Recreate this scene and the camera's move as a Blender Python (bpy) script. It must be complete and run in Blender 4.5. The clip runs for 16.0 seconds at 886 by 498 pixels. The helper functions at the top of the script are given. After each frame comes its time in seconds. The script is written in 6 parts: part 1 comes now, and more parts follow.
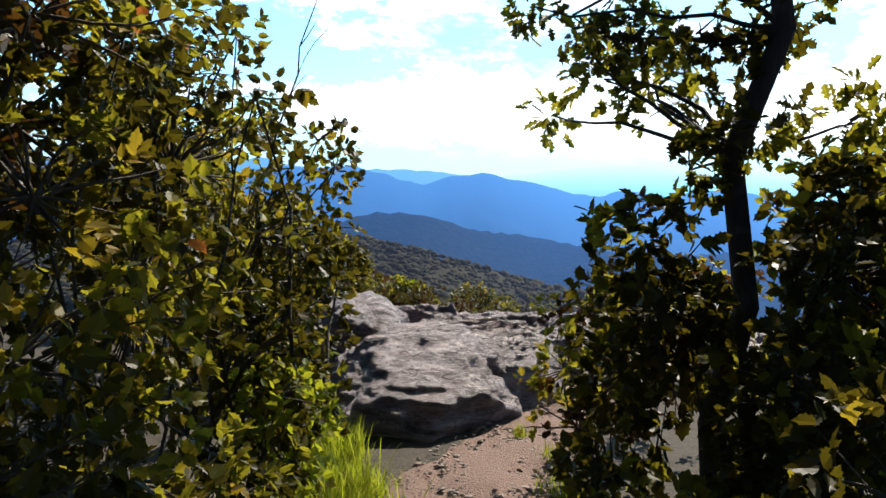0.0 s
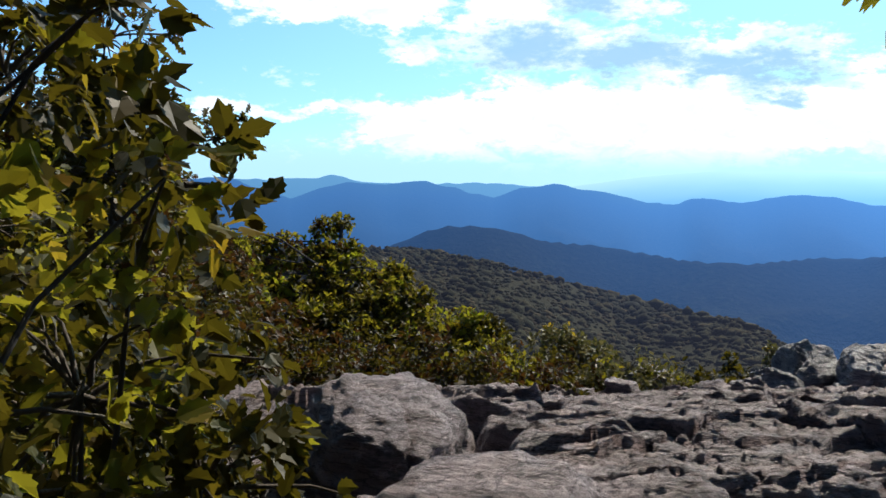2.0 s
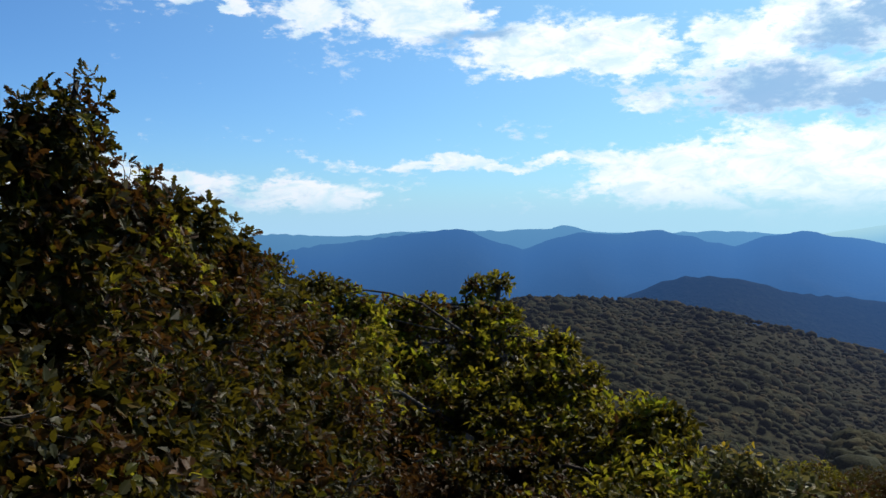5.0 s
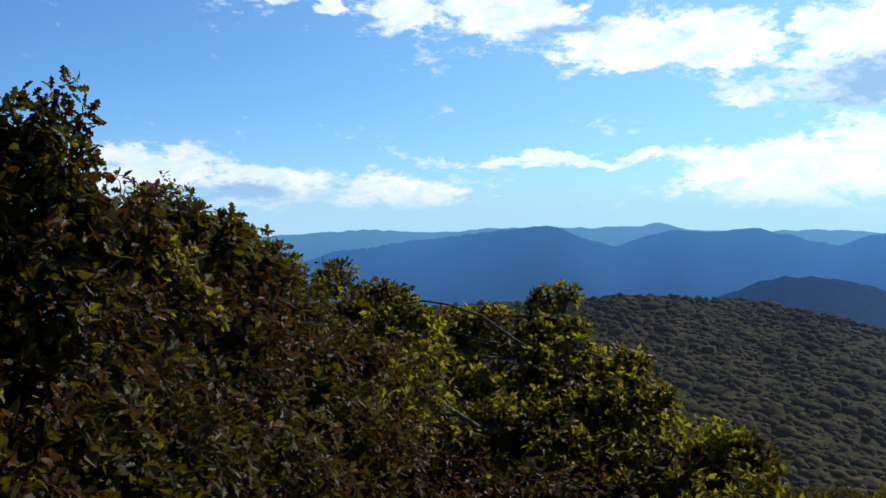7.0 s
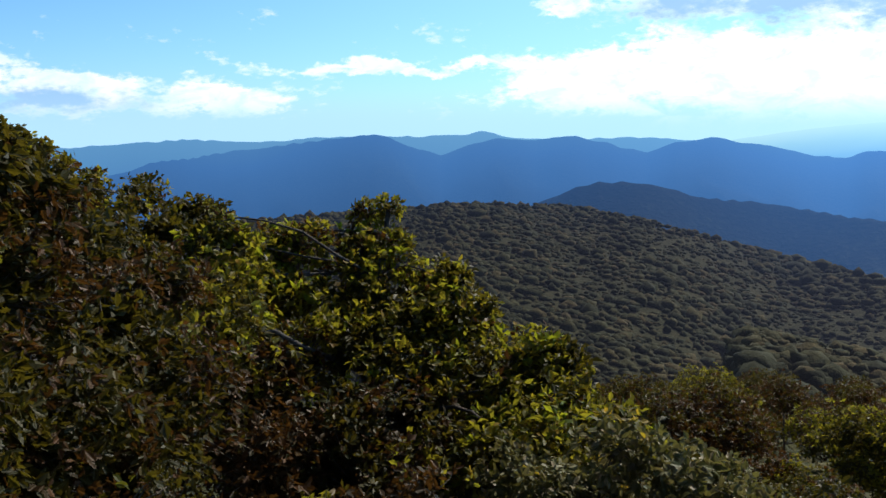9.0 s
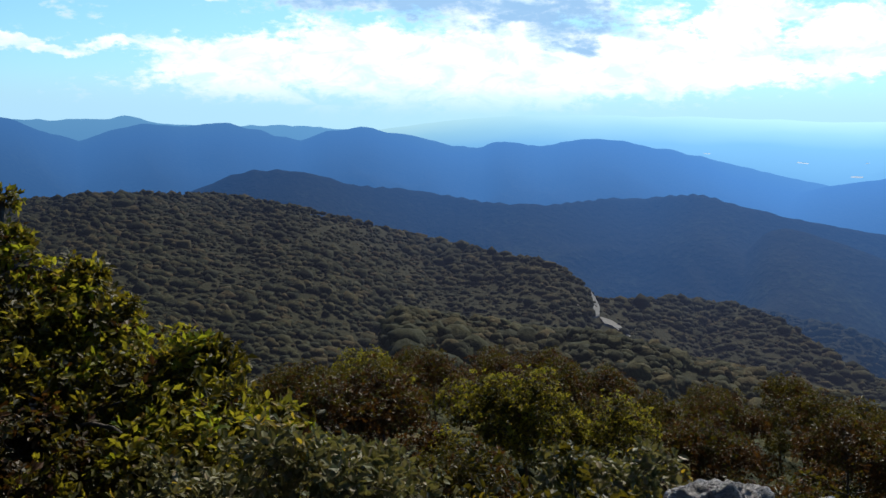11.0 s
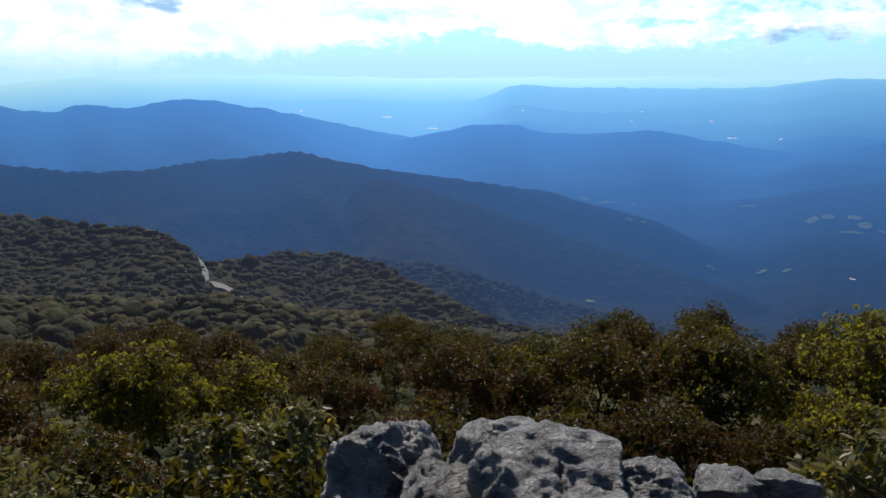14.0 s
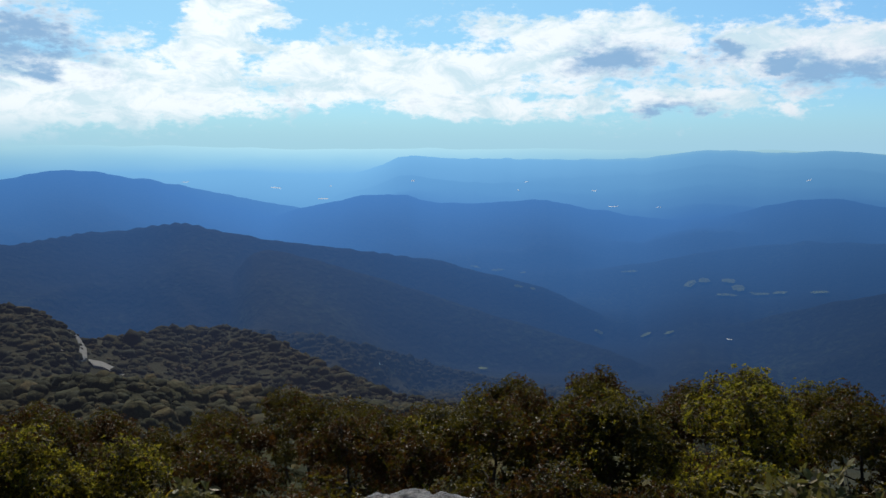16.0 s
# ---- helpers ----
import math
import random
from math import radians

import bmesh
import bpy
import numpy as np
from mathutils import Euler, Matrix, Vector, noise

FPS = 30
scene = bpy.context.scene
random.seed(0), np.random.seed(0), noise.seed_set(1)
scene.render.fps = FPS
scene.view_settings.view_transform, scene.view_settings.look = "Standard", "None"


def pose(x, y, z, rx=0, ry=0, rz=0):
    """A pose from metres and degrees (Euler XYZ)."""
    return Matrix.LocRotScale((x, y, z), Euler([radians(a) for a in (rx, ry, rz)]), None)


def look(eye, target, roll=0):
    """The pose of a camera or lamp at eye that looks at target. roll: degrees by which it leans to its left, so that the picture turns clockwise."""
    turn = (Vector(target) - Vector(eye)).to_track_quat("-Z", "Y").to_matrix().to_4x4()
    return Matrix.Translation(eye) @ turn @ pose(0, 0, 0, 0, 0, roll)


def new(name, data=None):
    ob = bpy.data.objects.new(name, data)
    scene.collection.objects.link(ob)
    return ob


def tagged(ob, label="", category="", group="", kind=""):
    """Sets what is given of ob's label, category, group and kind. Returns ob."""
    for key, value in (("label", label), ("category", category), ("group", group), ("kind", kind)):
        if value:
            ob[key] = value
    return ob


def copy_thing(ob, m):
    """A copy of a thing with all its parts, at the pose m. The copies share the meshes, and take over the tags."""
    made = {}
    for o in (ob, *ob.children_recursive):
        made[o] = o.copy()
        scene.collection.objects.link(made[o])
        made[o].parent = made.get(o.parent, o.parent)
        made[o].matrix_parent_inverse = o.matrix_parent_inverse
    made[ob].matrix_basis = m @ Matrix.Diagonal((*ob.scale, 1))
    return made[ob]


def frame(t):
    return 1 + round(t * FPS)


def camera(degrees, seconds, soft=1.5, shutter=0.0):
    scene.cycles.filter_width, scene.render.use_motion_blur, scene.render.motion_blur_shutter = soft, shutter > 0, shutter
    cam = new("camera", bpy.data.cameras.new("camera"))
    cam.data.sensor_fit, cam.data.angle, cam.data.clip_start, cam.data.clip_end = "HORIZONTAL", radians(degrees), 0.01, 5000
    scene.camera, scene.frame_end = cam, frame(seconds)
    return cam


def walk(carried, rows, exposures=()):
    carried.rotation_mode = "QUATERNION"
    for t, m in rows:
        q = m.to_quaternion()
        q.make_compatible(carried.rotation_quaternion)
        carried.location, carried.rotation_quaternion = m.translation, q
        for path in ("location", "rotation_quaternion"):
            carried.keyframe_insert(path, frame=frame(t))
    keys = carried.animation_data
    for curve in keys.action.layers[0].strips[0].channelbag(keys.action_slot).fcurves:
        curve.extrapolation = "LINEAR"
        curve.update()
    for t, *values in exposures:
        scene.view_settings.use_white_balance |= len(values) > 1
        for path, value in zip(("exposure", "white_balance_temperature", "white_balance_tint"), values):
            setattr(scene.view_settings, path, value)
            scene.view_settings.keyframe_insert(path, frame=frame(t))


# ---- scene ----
cam = camera(55.1, 16.0)
PATH = [
    (0, (-0.042, 0.593, 1.468), (-0.035, 2.58, 1.238), 1.8),
    (0.5, (-0.028, 1.217, 1.437), (-0.124, 3.201, 1.209), 0.1),
    (1, (-0.006, 1.836, 1.424), (-0.164, 3.818, 1.213), -1.7),
    (1.5, (-0.036, 2.447, 1.406), (-0.197, 4.424, 1.154), 0.4),
    (2, (-0.059, 3.056, 1.399), (-0.221, 5.039, 1.197), -0.0),
    (2.5, (-0.045, 3.62, 1.364), (-0.263, 5.597, 1.161), -1.2),
    (3, (0.007, 4.106, 1.364), (-0.091, 6.077, 1.035), 0.9),
    (3.5, (0.136, 4.559, 1.349), (-0.046, 6.516, 0.978), -2.0),
    (4, (0.303, 4.973, 1.357), (0.345, 6.961, 1.143), -2.5),
    (4.5, (0.466, 5.369, 1.343), (0.175, 7.34, 1.165), -0.7),
    (5, (0.574, 5.724, 1.356), (-0.118, 7.599, 1.278), -1.2),
    (5.2, (0.603, 5.844, 1.367), (-0.151, 7.696, 1.389), 0.5),
    (7.3, (0.69, 6.559, 1.512), (-0.224, 8.331, 1.36), -0.8),
    (7.5, (0.678, 6.603, 1.522), (-0.252, 8.36, 1.308), -0.7),
    (8, (0.652, 6.644, 1.546), (-0.19, 8.45, 1.37), -2.5),
    (8.5, (0.64, 6.696, 1.538), (-0.064, 8.546, 1.247), -1.3),
    (9, (0.69, 6.778, 1.526), (0.184, 8.689, 1.225), -1.0),
    (9.5, (0.697, 6.898, 1.517), (0.436, 8.855, 1.198), -0.1),
    (10, (0.717, 7.065, 1.498), (0.654, 9.036, 1.162), -0.5),
    (10.2, (0.721, 7.109, 1.493), (0.708, 9.082, 1.166), -0.5),
    (12.3, (0.712, 7.309, 1.473), (1.487, 9.116, 1.108), -0.6),
    (12.5, (0.685, 7.327, 1.465), (1.498, 9.114, 1.088), -1.7),
    (13, (0.603, 7.389, 1.472), (1.559, 9.085, 1.013), -0.2),
    (13.5, (0.589, 7.418, 1.464), (1.62, 9.073, 1.021), -0.0),
    (14, (0.609, 7.42, 1.449), (1.728, 9.024, 1.032), 0.2),
    (14.5, (0.64, 7.435, 1.437), (1.842, 8.988, 1.06), 0.4),
    (15, (0.634, 7.428, 1.443), (1.884, 8.951, 1.1), 0.5),
    (15.5, (0.627, 7.425, 1.448), (1.911, 8.932, 1.161), 0.2),
    (16, (0.614, 7.423, 1.449), (1.949, 8.892, 1.194), 0.4),
]
EXPOSURES = [(0.0, 0.8), (0.5, 0.8), (1.5, 0.38), (2.5, 0.17), (3.5, 0.05), (4.0, 0.08), (4.5, -0.18), (5.0, -0.15), (7.5, 0.05), (8.0, 0.15), (9.0, 0.15), (10.0, 0.1), (12.5, -0.1), (14.5, 0.0), (15.5, -0.2), (16.0, -0.4)]
walk(cam, [(t, look(eye, target, roll)) for t, eye, target, roll in PATH], EXPOSURES)


# ---------- world, sun ----------
SUN_AZ, SUN_EL = 29.0, 41.0


def math_node(tree, op, a, b=None, c=None, clamp=False):
    n = tree.nodes.new("ShaderNodeMath")
    n.operation, n.use_clamp = op, clamp
    for i, v in enumerate((a, b, c)):
        if v is None:
            continue
        if isinstance(v, (int, float)):
            n.inputs[i].default_value = v
        else:
            tree.links.new(v, n.inputs[i])
    return n.outputs[0]


def mix_node(tree, fac, a, b, blend="MIX"):
    n = tree.nodes.new("ShaderNodeMix")
    n.data_type, n.blend_type = "RGBA", blend
    for key, v in ((0, fac), (6, a), (7, b)):
        if isinstance(v, (int, float)):
            n.inputs[key].default_value = v
        elif isinstance(v, tuple):
            n.inputs[key].default_value = (*v, 1)
        else:
            tree.links.new(v, n.inputs[key])
    return n.outputs[2]


def ramp_node(tree, fac, stops, mode="LINEAR"):
    n = tree.nodes.new("ShaderNodeValToRGB")
    n.color_ramp.interpolation = mode
    els = n.color_ramp.elements
    while len(els) < len(stops):
        els.new(0.5)
    for e, (p, c) in zip(els, stops):
        e.position = p
        e.color = (*c, 1) if isinstance(c, tuple) else (c, c, c, 1)
    tree.links.new(fac, n.inputs[0])
    return n.outputs[0]


def noise_node(tree, vec, scale, detail=4, rough=0.55, distortion=0.0):
    n = tree.nodes.new("ShaderNodeTexNoise")
    n.inputs["Scale"].default_value, n.inputs["Detail"].default_value = scale, detail
    n.inputs["Roughness"].default_value, n.inputs["Distortion"].default_value = rough, distortion
    if vec is not None:
        tree.links.new(vec, n.inputs["Vector"])
    return n


# clouds: azimuth, elevation, half width, half height (degrees), weight
CLOUDS = [
    (-36.4, 15.1, 1.6, .8, .9), (-33.6, 13.6, .8, .7, .8), (-28.8, 13.2, 2.8, 1.2, 1.0), (-21.5, 13.3, 3.4, 1.9, 1.1), (-14.0, 10.8, 4.2, 1.5, 1.1),
    (-8.0, 10.8, 3.2, 1.6, 1.0), (-1.0, 10.2, 3.4, 1.5, 1.0), (5.0, 12.0, 4.5, 2.4, 1.0), (2.0, 7.6, 6.5, 1.5, .95), (-6.0, 7.2, 2.2, .6, .7),
]
CLOUDS += [
    (-46.0, 2.6, 5.0, 1.5, 1.0), (-38.0, 2.0, 4.0, 1.1, 1.0), (-29.0, 1.4, 5.0, .9, .8), (-17.0, 3.5, 9.0, .45, .75), (-4.0, 2.6, 6.0, 1.9, 1.0),
    (9.0, 2.6, 12.0, 2.6, 1.3), (12.5, 6.4, 6.5, 1.8, 1.0), (21.0, 3.2, 9.0, 2.2, 1.2), (27.5, 6.8, 3.0, 3.2, 1.1), (40.0, 4.4, 12.0, 1.7, 1.15),
    (52.0, 6.6, 7.0, 1.6, .95), (58.0, 2.6, 7.0, 1.2, .8), (66.0, 5.6, 7.0, 2.0, .95), (46.0, 2.2, 8.0, .8, .85), (17.0, 3.4, 4.0, 1.2, .8),
]
# grey undersides of clouds
SHADED = [(0.8, 7.3, 5.0, 1.4), (7.2, 6.9, 4.6, 1.3), (12.8, 6.4, 4.0, 1.0), (16.5, 5.6, 3.0, 1.5), (4.8, 10.5, 2.5, 1.5), (17.0, 3.6, 1.8, .5), (52.5, 5.6, 2.6, 1.0),
          (57.5, 1.9, 2.2, .7), (16.2, 6.7, 2.4, 1.0), (17.6, 4.2, 1.5, .5), (12.5, 5.5, 3.0, .6), (60.3, 5.5, 1.3, .5), (67.3, 4.0, 3.2, 1.0), (6.8, 11.2, 1.5, 1.2), (-17.5, 11.6, 3.0, .7), (-41.0, 1.5, 6.0, .5), (63.5, 4.4, 1.5, .4)]


def make_world():
    world = bpy.data.worlds.new("world")
    scene.world = world
    world.use_nodes = True
    tree = world.node_tree
    tree.nodes.clear()
    sky = tree.nodes.new("ShaderNodeTexSky")
    sky.sky_type, sky.sun_disc = "NISHITA", False
    sky.sun_elevation, sky.sun_rotation = radians(SUN_EL), radians(SUN_AZ)
    sky.altitude, sky.air_density, sky.dust_density, sky.ozone_density = 1000, 1.0, 0.6, 2.0
    co = tree.nodes.new("ShaderNodeTexCoord").outputs["Generated"]
    sep = tree.nodes.new("ShaderNodeSeparateXYZ")
    tree.links.new(co, sep.inputs[0])
    az = math_node(tree, "MULTIPLY", math_node(tree, "ARCTAN2", sep.outputs[0], sep.outputs[1]), 180 / math.pi)
    el = math_node(tree, "MULTIPLY", math_node(tree, "ARCSINE", sep.outputs[2]), 180 / math.pi)
    comb = tree.nodes.new("ShaderNodeCombineXYZ")
    tree.links.new(az, comb.inputs[0])
    tree.links.new(math_node(tree, "MULTIPLY", el, 2.0), comb.inputs[1])
    big = noise_node(tree, comb.outputs[0], 0.16, 6, 0.62)
    puff = noise_node(tree, comb.outputs[0], 0.55, 6, 0.65)
    billow = noise_node(tree, comb.outputs[0], 1.5, 4, 0.6)
    curl = noise_node(tree, comb.outputs[0], 0.22, 5, 0.6)
    drift = tree.nodes.new("ShaderNodeSeparateColor")
    tree.links.new(curl.outputs[1], drift.inputs[0])
    az_w = math_node(tree, "ADD", az, math_node(tree, "MULTIPLY", math_node(tree, "SUBTRACT", drift.outputs[0], 0.5), 9.0))
    el_w = math_node(tree, "ADD", el, math_node(tree, "MULTIPLY", math_node(tree, "SUBTRACT", drift.outputs[1], 0.5), 3.6))

    def blobs(rows):
        total = None
        for a, e, wa, we, *w in rows:
            da = math_node(tree, "MULTIPLY", math_node(tree, "SUBTRACT", az_w, a), 1 / wa)
            de = math_node(tree, "MULTIPLY", math_node(tree, "SUBTRACT", el_w, e), 1 / we)
            q = math_node(tree, "ADD", math_node(tree, "MULTIPLY", da, da), math_node(tree, "MULTIPLY", de, de))
            g = math_node(tree, "MULTIPLY", math_node(tree, "POWER", 2.0, math_node(tree, "MULTIPLY", q, -1.2)), w[0] if w else 1.0)
            total = g if total is None else math_node(tree, "MAXIMUM", total, g)
        return total

    n = math_node(tree, "ADD", math_node(tree, "MULTIPLY", math_node(tree, "SUBTRACT", big.outputs[0], 0.5), 1.5),
                  math_node(tree, "ADD", math_node(tree, "MULTIPLY", math_node(tree, "SUBTRACT", puff.outputs[0], 0.5), 0.9), math_node(tree, "MULTIPLY", math_node(tree, "SUBTRACT", billow.outputs[0], 0.5), 0.6)))
    # the rest of the sky carries scattered cloud as well
    high = math_node(tree, "MULTIPLY", math_node(tree, "SMOOTH_MIN", math_node(tree, "MULTIPLY", el, 0.05), 1.0, 0.2), 0.08)
    body = math_node(tree, "ADD", math_node(tree, "MAXIMUM", blobs(CLOUDS), high), n)
    mask = tree.nodes.new("ShaderNodeMapRange")
    mask.interpolation_type = "SMOOTHSTEP"
    mask.inputs["From Min"].default_value, mask.inputs["From Max"].default_value = 0.2, 0.58
    tree.links.new(body, mask.inputs["Value"])
    shade = tree.nodes.new("ShaderNodeMapRange")
    shade.interpolation_type = "SMOOTHSTEP"
    shade.inputs["From Min"].default_value, shade.inputs["From Max"].default_value = 0.05, 0.95
    tree.links.new(math_node(tree, "ADD", blobs(SHADED), n), shade.inputs["Value"])
    # forward glow round the sun
    sun = Vector((math.sin(radians(SUN_AZ)) * math.cos(radians(SUN_EL)), math.cos(radians(SUN_AZ)) * math.cos(radians(SUN_EL)), math.sin(radians(SUN_EL))))
    dot = tree.nodes.new("ShaderNodeVectorMath")
    dot.operation = "DOT_PRODUCT"
    tree.links.new(co, dot.inputs[0])
    dot.inputs[1].default_value = sun
    near = math_node(tree, "POWER", math_node(tree, "MAXIMUM", dot.outputs["Value"], 0.0), 2.6)
    lit = mix_node(tree, near, CLOUD_FAR, CLOUD_SUN)
    fleece = noise_node(tree, comb.outputs[0], 0.35, 7, 0.65, 0.5)
    thin = ramp_node(tree, fleece.outputs[0], [(0.38, 0.55), (0.56, 0.0)])
    lit = mix_node(tree, thin, lit, CLOUD_THIN)
    cloud = mix_node(tree, math_node(tree, "MULTIPLY", shade.outputs[0], 0.95), lit, CLOUD_GREY)
    low = math_node(tree, "POWER", 2.0, math_node(tree, "MULTIPLY", math_node(tree, "MAXIMUM", el, 0.0), -0.45))
    blue = mix_node(tree, 1.0, sky.outputs[0], SKY_TINT, "MULTIPLY")
    # the clear sky deepens towards the zenith and away from the sun
    deep = tree.nodes.new("ShaderNodeMapRange")
    deep.interpolation_type = "SMOOTHSTEP"
    for key, value in (("From Min", 14.0), ("From Max", 55.0), ("To Min", 1.0), ("To Max", 0.16)):
        deep.inputs[key].default_value = value
    tree.links.new(el, deep.inputs["Value"])
    away = tree.nodes.new("ShaderNodeMapRange")
    for key, value in (("From Min", -0.7), ("From Max", 0.25), ("To Min", 0.22), ("To Max", 1.0)):
        away.inputs[key].default_value = value
    tree.links.new(dot.outputs["Value"], away.inputs["Value"])
    air = mix_node(tree, math_node(tree, "MULTIPLY", low, 0.6), blue, mix_node(tree, near, HORIZON_FAR, HORIZON_SUN))
    air = mix_node(tree, math_node(tree, "MULTIPLY", near, 0.9, clamp=True), air, SKY_SUN)
    out = mix_node(tree, math_node(tree, "MULTIPLY", mask.outputs[0], 0.92), air, cloud)
    murk = tree.nodes.new("ShaderNodeMapRange")
    murk.interpolation_type = "SMOOTHSTEP"
    for key, value in (("From Min", -0.8), ("From Max", 2.2), ("To Min", 0.97), ("To Max", 0.0)):
        murk.inputs[key].default_value = value
    tree.links.new(el, murk.inputs["Value"])
    out = mix_node(tree, murk.outputs[0], out, mix_node(tree, near, HORIZON_FAR, HORIZON_SUN))
    dim = math_node(tree, "MULTIPLY", deep.outputs[0], away.outputs[0])
    grey = tree.nodes.new("ShaderNodeCombineColor")
    for k in range(3):
        tree.links.new(dim, grey.inputs[k])
    out = mix_node(tree, 1.0, out, grey.outputs[0], "MULTIPLY")
    bg = tree.nodes.new("ShaderNodeBackground")
    bg.inputs["Strength"].default_value = 0.1
    tree.links.new(out, bg.inputs["Color"])
    end = tree.nodes.new("ShaderNodeOutputWorld")
    tree.links.new(bg.outputs[0], end.inputs[0])
    lamp = bpy.data.lights.new("sun", "SUN")
    lamp.energy, lamp.angle, lamp.color = 5.0, radians(0.53), (1.0, 0.92, 0.79)
    ob = new("sun", lamp)
    ob.matrix_world = look(sun * 50, (0, 0, 0))


CLOUD_THIN = (5.4, 8.8, 10.4)
CLOUD_FAR, CLOUD_SUN, CLOUD_GREY = (9.8, 10.1, 10.9), (15.5, 16.5, 16.5), (3.2, 5.6, 8.8)
HORIZON_FAR, HORIZON_SUN, SKY_SUN, SKY_TINT = (4.5, 7.4, 10.0), (5.5, 9.8, 10.5), (5.4, 9.9, 11.2), (0.57, 1.0, 1.5)
make_world()


# ---------- materials ----------
def material(name):
    m = bpy.data.materials.new(name)
    m.use_nodes = True
    tree = m.node_tree
    tree.nodes.clear()
    bsdf = tree.nodes.new("ShaderNodeBsdfPrincipled")
    out = tree.nodes.new("ShaderNodeOutputMaterial")
    tree.links.new(bsdf.outputs[0], out.inputs[0])
    return m, tree, bsdf, out


def put(tree, value, socket):
    if isinstance(value, (int, float)):
        socket.default_value = value
    elif isinstance(value, tuple):
        socket.default_value = (*value, 1)
    else:
        tree.links.new(value, socket)


def bump(tree, bsdf, height, strength, distance):
    n = tree.nodes.new("ShaderNodeBump")
    n.inputs["Strength"].default_value, n.inputs["Distance"].default_value = strength, distance
    tree.links.new(height, n.inputs["Height"])
    tree.links.new(n.outputs[0], bsdf.inputs["Normal"])


def position(tree):
    return tree.nodes.new("ShaderNodeNewGeometry").outputs["Position"]


def rock_material(name, dark, mid, light, rust):
    m, tree, bsdf, _ = material(name)
    p = position(tree)
    obj = tree.nodes.new("ShaderNodeObjectInfo")
    tilt = tree.nodes.new("ShaderNodeMapping")
    tilt.inputs["Rotation"].default_value = (radians(16), radians(-8), radians(12))
    tilt.inputs["Scale"].default_value = (0.55, 1.0, 3.2)
    tree.links.new(p, tilt.inputs[0])
    a = noise_node(tree, tilt.outputs[0], 4.5, 10, 0.68)
    fine = noise_node(tree, tilt.outputs[0], 26.0, 8, 0.7)
    base = ramp_node(tree, a.outputs[0], [(0.30, dark), (0.46, mid), (0.66, light)])
    # every slab has its own shade
    base = mix_node(tree, math_node(tree, "MULTIPLY", obj.outputs["Random"], 0.3), base, dark)
    pale = noise_node(tree, p, 7.0, 8, 0.72, 0.6)
    base = mix_node(tree, ramp_node(tree, pale.outputs[0], [(0.54, 0.0), (0.64, 0.6)]), base, tuple(1.25 * v for v in light))
    black = noise_node(tree, p, 16.0, 7, 0.7, 0.5)
    base = mix_node(tree, ramp_node(tree, black.outputs[0], [(0.56, 0.0), (0.66, 0.75)]), base, tuple(0.45 * v for v in dark))
    stain = noise_node(tree, p, 2.6, 6, 0.65)
    base = mix_node(tree, ramp_node(tree, stain.outputs[0], [(0.54, 0.0), (0.70, 0.55)]), base, rust)
    seam = noise_node(tree, tilt.outputs[0], 9.0, 6, 0.6, 0.8)
    base = mix_node(tree, ramp_node(tree, seam.outputs[0], [(0.44, 0.0), (0.485, 0.7), (0.53, 0.0)]), base, tuple(0.5 * v for v in dark))
    speck = noise_node(tree, p, 190.0, 2, 0.5)
    base = mix_node(tree, ramp_node(tree, speck.outputs[0], [(0.35, 0.45), (0.5, 0.0)]), base, dark)
    put(tree, base, bsdf.inputs["Base Color"])
    bsdf.inputs["Roughness"].default_value = 0.58
    bsdf.inputs["Specular IOR Level"].default_value = 0.42
    crack = tree.nodes.new("ShaderNodeTexVoronoi")
    crack.feature = "DISTANCE_TO_EDGE"
    crack.inputs["Scale"].default_value = 5.5
    warp = tree.nodes.new("ShaderNodeVectorMath")
    warp.operation = "MULTIPLY_ADD"
    tree.links.new(fine.outputs[1], warp.inputs[0])
    warp.inputs[1].default_value = (0.5, 0.5, 0.5)
    tree.links.new(tilt.outputs[0], warp.inputs[2])
    tree.links.new(warp.outputs[0], crack.inputs["Vector"])
    split = ramp_node(tree, crack.outputs[0], [(0.0, 0.0), (0.035, 1.0)])
    h = math_node(tree, "ADD", math_node(tree, "MULTIPLY", a.outputs[0], 1.3), math_node(tree, "ADD", math_node(tree, "MULTIPLY", fine.outputs[0], 0.55), math_node(tree, "MULTIPLY", split, 0.16)))
    bump(tree, bsdf, h, 1.0, 0.10)
    return m


